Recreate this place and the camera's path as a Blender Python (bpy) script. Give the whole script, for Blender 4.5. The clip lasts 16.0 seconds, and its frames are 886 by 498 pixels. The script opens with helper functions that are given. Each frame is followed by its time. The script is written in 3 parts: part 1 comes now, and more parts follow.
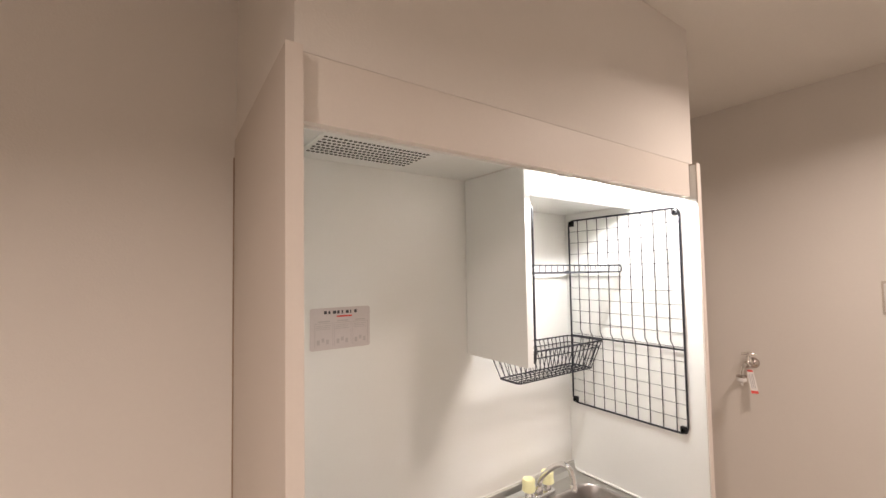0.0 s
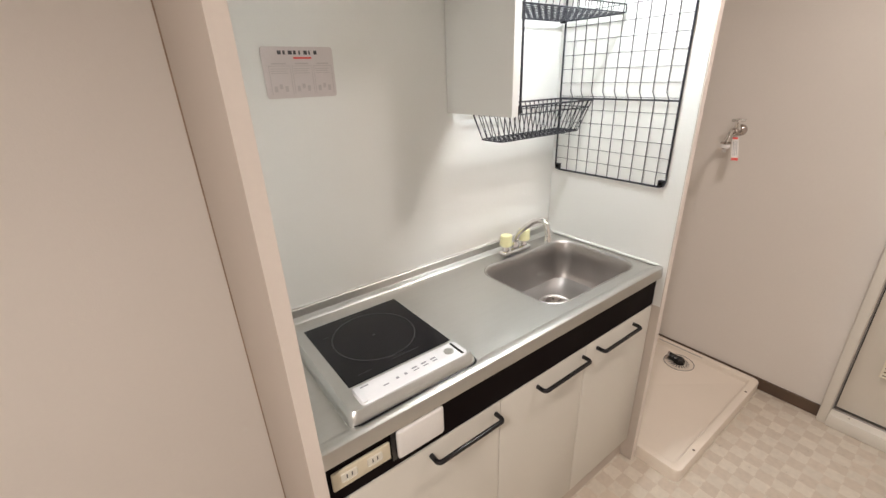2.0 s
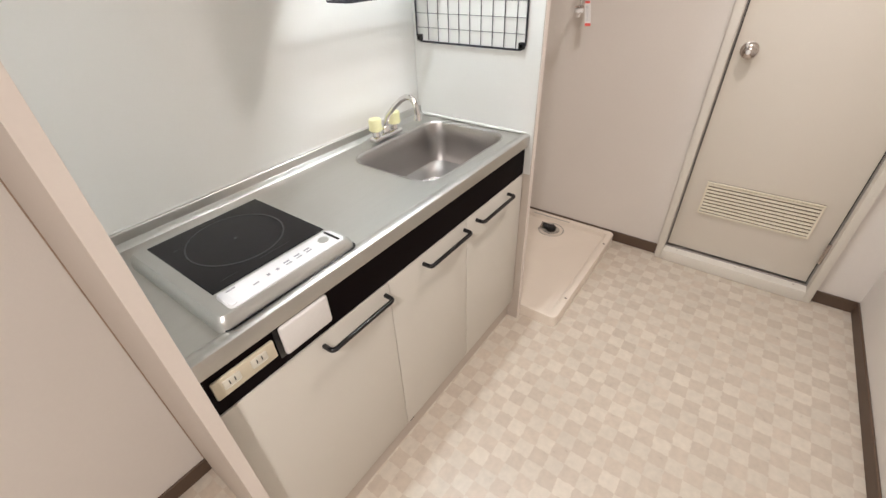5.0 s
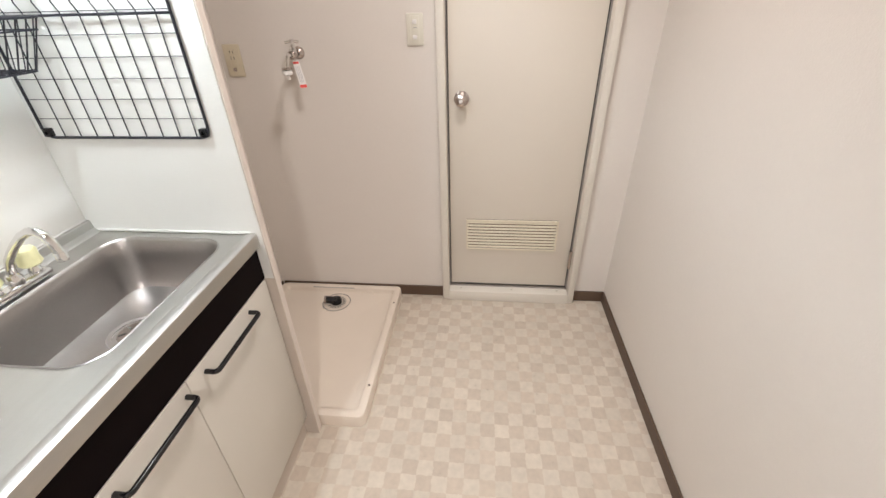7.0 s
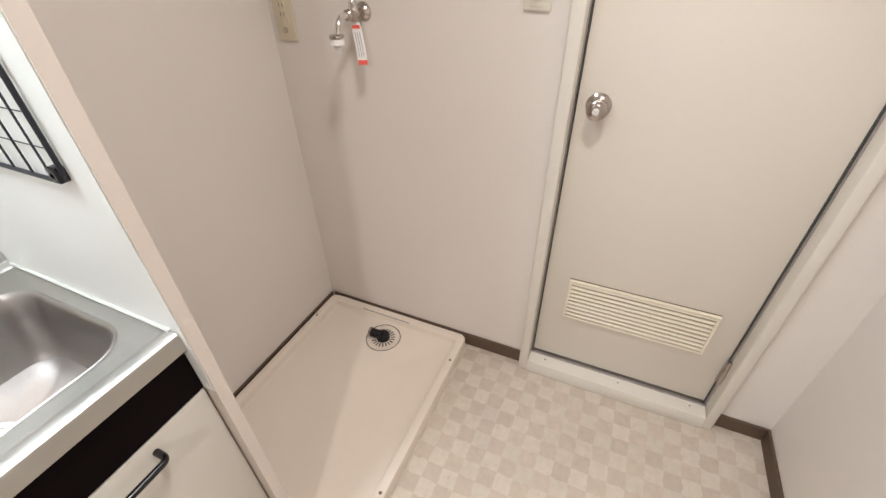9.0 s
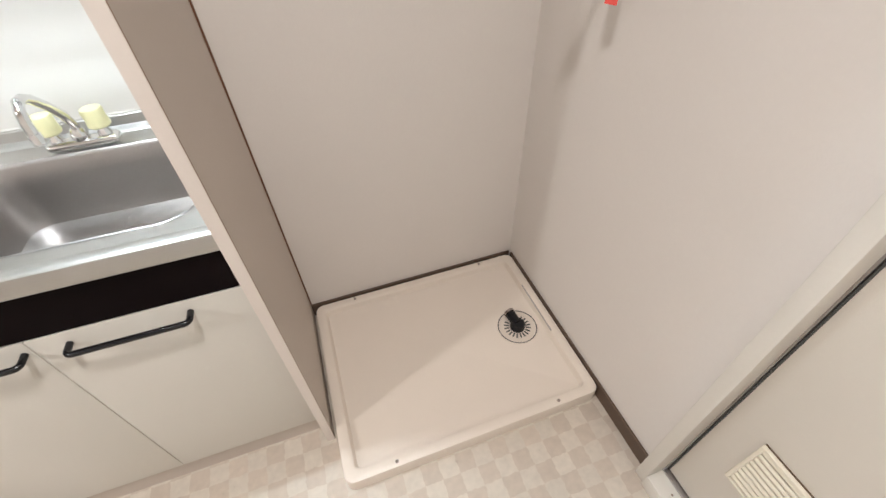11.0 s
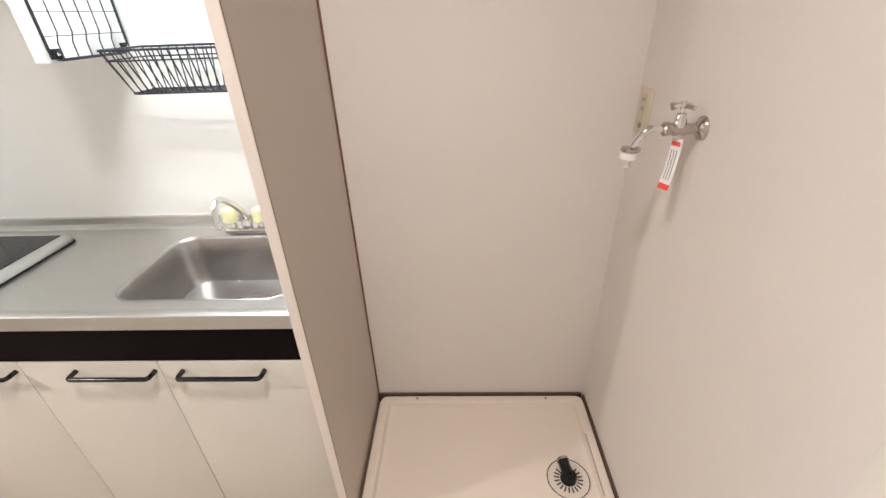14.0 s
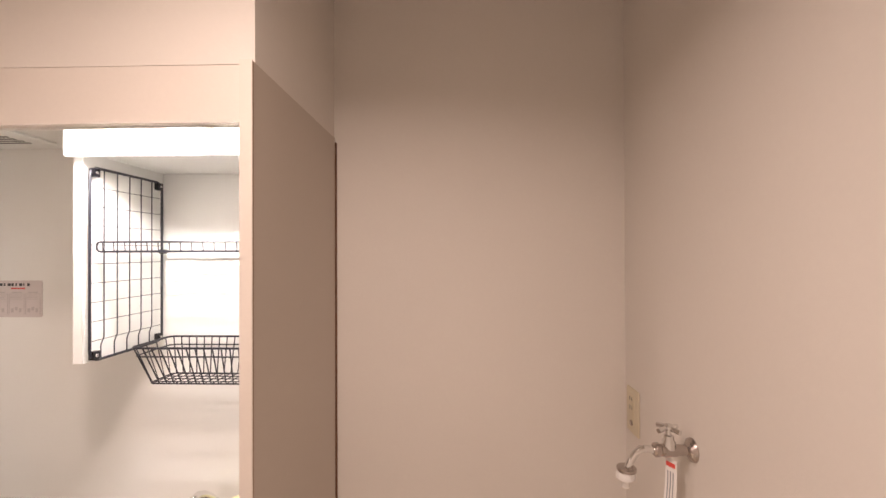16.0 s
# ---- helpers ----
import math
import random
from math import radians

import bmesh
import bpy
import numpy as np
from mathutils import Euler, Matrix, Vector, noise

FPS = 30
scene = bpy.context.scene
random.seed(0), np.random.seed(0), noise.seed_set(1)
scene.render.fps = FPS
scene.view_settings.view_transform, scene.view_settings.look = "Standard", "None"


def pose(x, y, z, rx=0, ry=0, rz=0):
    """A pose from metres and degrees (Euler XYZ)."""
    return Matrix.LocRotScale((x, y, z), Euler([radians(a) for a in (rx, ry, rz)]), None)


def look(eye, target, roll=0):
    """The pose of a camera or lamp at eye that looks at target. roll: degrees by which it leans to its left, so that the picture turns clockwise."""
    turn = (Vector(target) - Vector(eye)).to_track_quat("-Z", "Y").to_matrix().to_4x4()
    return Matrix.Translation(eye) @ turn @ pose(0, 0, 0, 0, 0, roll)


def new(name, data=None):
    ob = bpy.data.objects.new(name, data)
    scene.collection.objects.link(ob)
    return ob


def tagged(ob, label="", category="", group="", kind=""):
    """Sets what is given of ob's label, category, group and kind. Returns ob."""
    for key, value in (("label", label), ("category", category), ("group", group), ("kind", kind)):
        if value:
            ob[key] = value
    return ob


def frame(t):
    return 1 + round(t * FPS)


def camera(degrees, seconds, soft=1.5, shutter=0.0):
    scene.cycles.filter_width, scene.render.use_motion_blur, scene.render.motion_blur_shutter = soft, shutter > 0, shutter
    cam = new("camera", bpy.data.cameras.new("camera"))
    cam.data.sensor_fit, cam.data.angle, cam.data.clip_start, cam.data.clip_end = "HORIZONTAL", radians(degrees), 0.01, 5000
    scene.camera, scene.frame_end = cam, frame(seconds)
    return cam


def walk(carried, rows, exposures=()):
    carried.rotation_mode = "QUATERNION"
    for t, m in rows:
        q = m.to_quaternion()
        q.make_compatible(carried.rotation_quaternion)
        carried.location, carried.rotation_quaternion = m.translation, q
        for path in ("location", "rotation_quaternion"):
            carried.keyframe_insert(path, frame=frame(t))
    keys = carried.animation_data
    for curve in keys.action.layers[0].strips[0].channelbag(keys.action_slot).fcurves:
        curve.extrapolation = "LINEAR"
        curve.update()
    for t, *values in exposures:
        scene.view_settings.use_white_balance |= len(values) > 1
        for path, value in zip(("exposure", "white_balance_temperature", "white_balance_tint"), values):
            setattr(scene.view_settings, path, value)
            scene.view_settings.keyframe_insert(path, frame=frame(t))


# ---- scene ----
cam = camera(93.6, 16.0)
EXPO = [(0.0, 0.06, 6650, 17), (1.0, 0.09, 6260, 12), (2.5, 0.09, 6150, 11), (5.5, 0.30, 5930, 10), (7.0, 0.34, 5920, 10), (9.0, 0.38, 5850, 9), (10.0, 0.44, 5640, 7), (12.5, 0.55, 5640, 7), (13.5, 0.56, 5700, 8), (14.5, 0.48, 6170, 13), (15.0, 0.38, 6340, 15), (16.0, 0.13, 7050, 25)]
PATH = [
    (0, (-0.069, -1.056, 1.594), (1.079, 0.578, 1.705), -0.7),
    (0.5, (-0.054, -1.051, 1.568), (1.13, 0.559, 1.48), -1.0),
    (1, (-0.049, -1.049, 1.52), (1.13, 0.537, 1.213), -1.1),
    (1.5, (-0.036, -1.032, 1.472), (1.11, 0.514, 0.928), -1.5),
    (2, (-0.023, -1.018, 1.435), (1.076, 0.466, 0.666), -1.9),
    (2.5, (-0.01, -1.011, 1.39), (1.032, 0.401, 0.432), -2.3),
    (3, (-0.007, -1.014, 1.35), (0.987, 0.329, 0.251), -2.8),
    (3.2, (-0.005, -1.016, 1.338), (0.976, 0.303, 0.199), -2.8),
    (5.3, (0.014, -1.038, 1.348), (1.413, -0.169, 0.213), -2.2),
    (5.5, (0.015, -1.026, 1.347), (1.481, -0.248, 0.231), -2.1),
    (6, (0.119, -1.07, 1.357), (1.694, -0.504, 0.263), -2.1),
    (6.5, (0.23, -1.099, 1.368), (1.881, -0.75, 0.294), -1.8),
    (7, (0.365, -1.056, 1.37), (2.058, -0.876, 0.32), -1.6),
    (7.5, (0.517, -1.044, 1.36), (2.215, -0.906, 0.312), -1.5),
    (8, (0.699, -1.075, 1.353), (2.374, -0.833, 0.287), -1.4),
    (8.5, (0.868, -1.067, 1.344), (2.472, -0.652, 0.223), -0.8),
    (9, (1.029, -1.032, 1.33), (2.494, -0.369, 0.14), -0.9),
    (9.5, (1.171, -1.029, 1.311), (2.416, -0.105, 0.048), -1.5),
    (10, (1.284, -1.067, 1.308), (2.266, 0.061, -0.02), -1.2),
    (10.2, (1.321, -1.069, 1.304), (2.193, 0.122, -0.045), -1.1),
    (12.3, (1.62, -1.098, 1.288), (1.601, 0.305, -0.138), -3.7),
    (12.5, (1.629, -1.107, 1.286), (1.582, 0.302, -0.132), -3.7),
    (13, (1.626, -1.138, 1.283), (1.554, 0.348, -0.053), -3.4),
    (13.5, (1.614, -1.155, 1.327), (1.547, 0.455, 0.143), -2.5),
    (14, (1.624, -1.168, 1.396), (1.548, 0.57, 0.41), -2.2),
    (14.5, (1.619, -1.18, 1.454), (1.556, 0.677, 0.712), -1.5),
    (15, (1.619, -1.181, 1.504), (1.564, 0.76, 1.025), -0.9),
    (15.5, (1.627, -1.178, 1.549), (1.572, 0.809, 1.327), -0.4),
    (16, (1.63, -1.18, 1.585), (1.574, 0.819, 1.598), -0.2),
]
walk(cam, [(t, look(eye, target, roll)) for t, eye, target, roll in PATH], EXPO)

# ---- world and lamps ----
world = bpy.data.worlds.new("world")
scene.world = world
world.use_nodes = True
world.node_tree.nodes["Background"].inputs[0].default_value = (0.75, 0.72, 0.68, 1)
world.node_tree.nodes["Background"].inputs[1].default_value = 0.05

WARM = (1.0, 0.88, 0.77)
COOL = (0.97, 1.0, 0.97)


def area_lamp(name, at, target, sx, sy, watts, colour, spread=180):
    data = bpy.data.lights.new(name, "AREA")
    data.shape, data.size, data.size_y = "RECTANGLE", sx, sy
    data.energy, data.color, data.spread = watts, colour, radians(spread)
    ob = new(name, data)
    ob.matrix_world = look(at, target)
    return ob


LAMP_A, LAMP_B = 9.0, 17.5
area_lamp("ceiling_light_source", (1.36, -1.02, 2.26), (1.36, -1.02, 0), 0.16, 0.16, LAMP_A, WARM, 156)
area_lamp("room_light_source", (-1.0, -1.32, 2.26), (-0.1, -1.0, 0), 0.16, 0.16, LAMP_B, WARM, 118)

# ---- materials ----


def mat(name, colour, rough=0.5, metal=0.0, vary=0.05, scale=6.0, fine=0.03, fscale=160.0, bump=0.0, bscale=300.0,
        stretch=(1, 1, 1), coat=0.0, rvary=0.08, emit=0.0, spec=0.5):
    """A surface with stains at one scale and grain at another, uneven gloss and fine relief."""
    m = bpy.data.materials.new(name)
    m.use_nodes = True
    nt = m.node_tree
    n, l = nt.nodes, nt.links
    b = n["Principled BSDF"]
    tc = n.new("ShaderNodeTexCoord")
    mp = n.new("ShaderNodeMapping")
    mp.inputs["Scale"].default_value = stretch
    l.new(tc.outputs["Object"], mp.inputs[0])
    big, small = n.new("ShaderNodeTexNoise"), n.new("ShaderNodeTexNoise")
    for t, s, d in ((big, scale, 4), (small, fscale, 3)):
        l.new(mp.outputs[0], t.inputs["Vector"])
        t.inputs["Scale"].default_value, t.inputs["Detail"].default_value = s, d
    ma = n.new("ShaderNodeMath"); ma.operation = "MULTIPLY_ADD"
    l.new(big.outputs[0], ma.inputs[0]); ma.inputs[1].default_value = 2 * vary; ma.inputs[2].default_value = 1 - vary
    mb = n.new("ShaderNodeMath"); mb.operation = "MULTIPLY_ADD"
    l.new(small.outputs[0], mb.inputs[0]); mb.inputs[1].default_value = 2 * fine; mb.inputs[2].default_value = 1 - fine
    mc = n.new("ShaderNodeMath"); mc.operation = "MULTIPLY"
    l.new(ma.outputs[0], mc.inputs[0]); l.new(mb.outputs[0], mc.inputs[1])
    vm = n.new("ShaderNodeVectorMath"); vm.operation = "SCALE"
    vm.inputs[0].default_value = colour
    l.new(mc.outputs[0], vm.inputs["Scale"])
    l.new(vm.outputs[0], b.inputs["Base Color"])
    mr = n.new("ShaderNodeMath"); mr.operation = "MULTIPLY_ADD"
    l.new(big.outputs[0], mr.inputs[0]); mr.inputs[1].default_value = 2 * rvary; mr.inputs[2].default_value = max(0.02, rough - rvary)
    l.new(mr.outputs[0], b.inputs["Roughness"])
    b.inputs["Metallic"].default_value = metal
    b.inputs["Coat Weight"].default_value = coat
    b.inputs["Specular IOR Level"].default_value = spec
    if bump:
        t = n.new("ShaderNodeTexNoise")
        t.inputs["Scale"].default_value, t.inputs["Detail"].default_value = bscale, 3
        l.new(mp.outputs[0], t.inputs["Vector"])
        bp = n.new("ShaderNodeBump")
        bp.inputs["Strength"].default_value, bp.inputs["Distance"].default_value = bump, 0.002
        l.new(t.outputs[0], bp.inputs["Height"])
        l.new(bp.outputs[0], b.inputs["Normal"])
    if emit:
        b.inputs["Emission Color"].default_value = (*colour, 1)
        b.inputs["Emission Strength"].default_value = emit
    return m


WALLPAPER = mat("wallpaper", (0.76, 0.715, 0.668), 0.75, vary=0.035, scale=2.2, fine=0.015, fscale=90, bump=0.16, bscale=230)
CEILING = mat("ceiling_paper", (0.76, 0.72, 0.67), 0.85, vary=0.03, scale=3, bump=0.4, bscale=150)
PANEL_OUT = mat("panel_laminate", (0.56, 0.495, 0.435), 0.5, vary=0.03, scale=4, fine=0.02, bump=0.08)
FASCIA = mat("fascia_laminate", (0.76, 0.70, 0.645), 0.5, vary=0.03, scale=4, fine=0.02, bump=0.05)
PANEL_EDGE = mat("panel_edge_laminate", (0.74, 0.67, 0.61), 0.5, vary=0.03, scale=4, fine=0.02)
JOINT = mat("worn_joint_brown", (0.36, 0.26, 0.19), 0.7, vary=0.3, scale=18)
PANEL_IN = mat("panel_white", (0.80, 0.80, 0.77), 0.35, vary=0.02, scale=5, fine=0.01, bump=0.04)
BACK_WHITE = mat("kitchen_back_panel", (0.84, 0.84, 0.81), 0.4, vary=0.03, scale=3, fine=0.01, bump=0.04)
CUPBOARD = mat("cupboard_door_laminate", (0.655, 0.625, 0.565), 0.38, vary=0.02, scale=3, fine=0.01, bump=0.03)
STEEL = mat("brushed_steel", (0.56, 0.553, 0.53), 0.38, 1.0, vary=0.06, scale=5, fine=0.05, fscale=60, stretch=(1, 14, 14), bump=0.05, bscale=200)
SINKSTEEL = mat("sink_steel", (0.42, 0.40, 0.385), 0.37, 1.0, vary=0.06, scale=9, fine=0.04, bump=0.05, bscale=120)
CHROME = mat("chrome", (0.78, 0.77, 0.76), 0.09, 1.0, vary=0.05, scale=30, rvary=0.04)
DARKCHROME = mat("worn_chrome", (0.5, 0.45, 0.42), 0.2, 1.0, vary=0.1, scale=60)
BLACKSTRIP = mat("dark_brown_fascia", (0.005, 0.0025, 0.003), 0.5, vary=0.1, scale=10, bump=0.05, spec=0.05)
BLACK = mat("black_plastic", (0.004, 0.004, 0.006), 0.22, vary=0.1, scale=20)
WIRE = mat("black_coated_wire", (0.013, 0.014, 0.022), 0.35, vary=0.15, scale=30)
GLASSTOP = mat("black_ceramic_glass", (0.007, 0.007, 0.009), 0.12, vary=0.25, scale=14, fine=0.1, rvary=0.06, spec=0.25)
RINGMARK = mat("cooking_zone_print", (0.024, 0.023, 0.024), 0.3, vary=0.2, scale=30)
HOBSTEEL = mat("hob_silver", (0.56, 0.56, 0.54), 0.33, 0.85, vary=0.04, scale=10)
HOBWHITE = mat("control_strip_white", (0.80, 0.80, 0.82), 0.3, vary=0.02, scale=10)
GREYINK = mat("grey_ink", (0.30, 0.30, 0.33), 0.5)
PLASTIC = mat("white_plastic", (0.78, 0.76, 0.74), 0.35, vary=0.02, scale=20)
AGED = mat("aged_cream_plastic", (0.66, 0.59, 0.45), 0.4, vary=0.05, scale=25)
SWITCHP = mat("ivory_plastic", (0.74, 0.71, 0.62), 0.4, vary=0.03, scale=20)
CREAM = mat("cream_louvre_plastic", (0.80, 0.73, 0.59), 0.32, vary=0.03, scale=20)
YELLOW = mat("pale_yellow_knob", (0.80, 0.77, 0.45), 0.45, vary=0.04, scale=40)
DOORPAINT = mat("door_sheet", (0.72, 0.665, 0.585), 0.5, vary=0.02, scale=3, fine=0.01, bump=0.1, bscale=260)
FRAMEPAINT = mat("door_frame_paint", (0.74, 0.70, 0.63), 0.42, vary=0.03, scale=6, fine=0.02, bump=0.06)
ALU = mat("aluminium_edge", (0.45, 0.43, 0.43), 0.35, 1.0, vary=0.1, scale=20)
BROWN = mat("brown_vinyl_skirting", (0.105, 0.067, 0.045), 0.55, vary=0.12, scale=12, fine=0.06, bump=0.1)
GAP = mat("dark_gap_seal", (0.16, 0.075, 0.04), 0.8, vary=0.2, scale=20)
PAN = mat("washer_pan_plastic", (0.79, 0.705, 0.61), 0.36, vary=0.03, scale=5, fine=0.015, bump=0.03)
PANGREY = mat("pan_overflow_grey", (0.40, 0.37, 0.34), 0.5)
RED = mat("red_print", (0.75, 0.09, 0.07), 0.5)
PAPER = mat("tag_paper", (0.82, 0.79, 0.77), 0.6)
INK = mat("dark_ink", (0.06, 0.055, 0.06), 0.6)
LABEL = mat("silver_pink_label", (0.66, 0.60, 0.585), 0.4, vary=0.04, scale=30)
LABELDARK = mat("label_shading", (0.53, 0.48, 0.47), 0.5, vary=0.06, scale=60)
BLUE = mat("blue_print", (0.05, 0.14, 0.38), 0.5)
# Emission adds the tube's light to the white panel behind it.
GLOW = mat("panel_tube_glow", (0.97, 1.0, 0.97), 0.5, emit=1.2)
TUBEGLOW = mat("lit_fluorescent_tube", (0.97, 1.0, 0.97), 0.5, vary=0.0, fine=0.0, emit=310)
GLOWWARM = mat("lit_ceiling_diffuser", (1.0, 0.88, 0.77), 0.5, emit=0.5)
HOLE = mat("grille_hole_dark", (0.075, 0.075, 0.068), 0.9)
GRILLE = mat("hood_white", (0.83, 0.84, 0.81), 0.4, vary=0.02, scale=10)


def vinyl_floor():
    m = bpy.data.materials.new("vinyl_checker_floor")
    m.use_nodes = True
    n, l = m.node_tree.nodes, m.node_tree.links
    b = n["Principled BSDF"]
    tc = n.new("ShaderNodeTexCoord")
    warp = n.new("ShaderNodeTexNoise"); warp.inputs["Scale"].default_value = 55
    l.new(tc.outputs["Object"], warp.inputs["Vector"])
    add = n.new("ShaderNodeVectorMath"); add.operation = "MULTIPLY_ADD"
    l.new(warp.outputs["Color"], add.inputs[0]); add.inputs[1].default_value = (0.012, 0.012, 0)
    l.new(tc.outputs["Object"], add.inputs[2])
    mp = n.new("ShaderNodeMapping"); l.new(add.outputs[0], mp.inputs[0])
    ck = n.new("ShaderNodeTexChecker"); ck.inputs["Scale"].default_value = 1 / TILE
    l.new(mp.outputs[0], ck.inputs["Vector"])
    mp.inputs["Location"].default_value = (0.011, 0.017, 0.5 * TILE)
    mott = n.new("ShaderNodeTexNoise"); mott.inputs["Scale"].default_value, mott.inputs["Detail"].default_value = 45, 5
    l.new(tc.outputs["Object"], mott.inputs["Vector"])
    soft = n.new("ShaderNodeTexNoise"); soft.inputs["Scale"].default_value, soft.inputs["Detail"].default_value = 5, 3
    l.new(tc.outputs["Object"], soft.inputs["Vector"])
    mix = n.new("ShaderNodeMix"); mix.data_type = "RGBA"
    l.new(ck.outputs["Fac"], mix.inputs["Factor"])
    mix.inputs["A"].default_value = (0.56, 0.48, 0.395, 1)
    mix.inputs["B"].default_value = (0.62, 0.557, 0.47, 1)
    lum = n.new("ShaderNodeMath"); lum.operation = "MULTIPLY_ADD"
    l.new(mott.outputs[0], lum.inputs[0]); lum.inputs[1].default_value = 0.30; lum.inputs[2].default_value = 0.84
    lum2 = n.new("ShaderNodeMath"); lum2.operation = "MULTIPLY_ADD"
    l.new(soft.outputs[0], lum2.inputs[0]); lum2.inputs[1].default_value = 0.14; lum2.inputs[2].default_value = 0.93
    mul = n.new("ShaderNodeMath"); mul.operation = "MULTIPLY"
    l.new(lum.outputs[0], mul.inputs[0]); l.new(lum2.outputs[0], mul.inputs[1])
    snap = n.new("ShaderNodeVectorMath"); snap.operation = "SNAP"
    snap.inputs[1].default_value = (TILE, TILE, 1)
    l.new(mp.outputs[0], snap.inputs[0])
    white = n.new("ShaderNodeTexWhiteNoise"); l.new(snap.outputs[0], white.inputs["Vector"])
    each = n.new("ShaderNodeMath"); each.operation = "MULTIPLY_ADD"
    l.new(white.outputs["Value"], each.inputs[0]); each.inputs[1].default_value = 0.09; each.inputs[2].default_value = 0.955
    mul2 = n.new("ShaderNodeMath"); mul2.operation = "MULTIPLY"
    l.new(mul.outputs[0], mul2.inputs[0]); l.new(each.outputs[0], mul2.inputs[1])
    mul = mul2
    sc = n.new("ShaderNodeVectorMath"); sc.operation = "SCALE"
    l.new(mix.outputs["Result"], sc.inputs[0]); l.new(mul.outputs[0], sc.inputs["Scale"])
    l.new(sc.outputs[0], b.inputs["Base Color"])
    r = n.new("ShaderNodeMath"); r.operation = "MULTIPLY_ADD"
    l.new(mott.outputs[0], r.inputs[0]); r.inputs[1].default_value = 0.25; r.inputs[2].default_value = 0.20
    l.new(r.outputs[0], b.inputs["Roughness"])
    bp = n.new("ShaderNodeBump"); bp.inputs["Strength"].default_value, bp.inputs["Distance"].default_value = 0.25, 0.001
    l.new(mott.outputs[0], bp.inputs["Height"]); l.new(bp.outputs[0], b.inputs["Normal"])
    return m


TILE = 0.0525
VINYL = vinyl_floor()

# Dark brown puts the shade between the slats into the backing's colour.
LOUVREBACK = mat("louvre_gap_shade", (0.13, 0.08, 0.04), 0.6, vary=0.1)
# The caps give no light; weak emission paints the tube light on them.
ENDCAP = mat("end_cap_added_glow", (0.85, 0.80, 0.66), 0.5, emit=0.9)

# ---- mesh helpers ----


def finish(name, bm, material, smooth=False):
    bmesh.ops.recalc_face_normals(bm, faces=bm.faces)
    me = bpy.data.meshes.new(name)
    bm.to_mesh(me); bm.free()
    me.materials.append(material)
    if smooth:
        me.polygons.foreach_set("use_smooth", [True] * len(me.polygons))
        me.set_sharp_from_angle(angle=radians(38))
    return me


def part(name, bm, material, parent=None, label="", smooth=False):
    ob = new(name, finish(name, bm, material, smooth))
    if parent is not None:
        ob.parent = parent
    return tagged(ob, label)


def thing(name, at, label, category, group="", kind=""):
    ob = new(name)
    ob.empty_display_size = 0.05
    ob.location = at
    bpy.context.view_layer.update()
    return tagged(ob, label, category, group, kind)


def child(name, bm, material, parent, label="", smooth=True):
    """A part whose mesh is given in world places, hung under a thing."""
    bmesh.ops.translate(bm, vec=-origin(parent), verts=bm.verts)
    return part(name, bm, material, parent, label, smooth)


def origin(ob):
    at = Vector((0, 0, 0))
    while ob is not None:
        at, ob = at + ob.location, ob.parent
    return at


def solo(name, bm, material, label="", category="", group="", kind="", smooth=True):
    return tagged(part(name, bm, material, None, "", smooth), label, category, group, kind)


def box(x0, x1, y0, y1, z0, z1, bevel=0.0, seg=2, bm=None):
    own = bmesh.new()
    r = bmesh.ops.create_cube(own, size=1)
    for v in own.verts:
        v.co = Vector(((x0 + x1) / 2 + v.co.x * (x1 - x0), (y0 + y1) / 2 + v.co.y * (y1 - y0), (z0 + z1) / 2 + v.co.z * (z1 - z0)))
    if bevel:
        bmesh.ops.bevel(own, geom=own.edges[:], offset=bevel, segments=seg, profile=0.5, affect="EDGES")
    return join(bm, own) if bm else own


def join(bm, other):
    me = bpy.data.meshes.new("tmp")
    other.to_mesh(me); other.free()
    bm.from_mesh(me)
    bpy.data.meshes.remove(me)
    return bm


def tube(points, r, sides=6, closed=False, bm=None, caps=True):
    """A round wire along points."""
    bm = bm or bmesh.new()
    pts = [Vector(p) for p in points]
    count = len(pts)
    rings, up = [], None
    for i, p in enumerate(pts):
        a = pts[i - 1] if (i or closed) else p
        b = pts[(i + 1) % count] if (i < count - 1 or closed) else p
        d = (b - a).normalized()
        if up is None:
            up = d.orthogonal().normalized()
        side = d.cross(up).normalized()
        up = side.cross(d).normalized()
        rings.append([bm.verts.new(p + r * (math.cos(2 * math.pi * k / sides) * up + math.sin(2 * math.pi * k / sides) * side)) for k in range(sides)])
    for i in range(count if closed else count - 1):
        a, b = rings[i], rings[(i + 1) % count]
        best = 0
        if closed and i == count - 1:
            best = min(range(sides), key=lambda s: (a[0].co - b[s].co).length)
        for k in range(sides):
            bm.faces.new((a[k], a[(k + 1) % sides], b[(k + 1 + best) % sides], b[(k + best) % sides]))
    if caps and not closed:
        bm.faces.new(rings[0]); bm.faces.new(rings[-1])
    return bm


def arc(c, r, a0, a1, u, v, n=6):
    c, u, v = Vector(c), Vector(u), Vector(v)
    return [c + r * (math.cos(a0 + (a1 - a0) * i / n) * u + math.sin(a0 + (a1 - a0) * i / n) * v) for i in range(n + 1)]


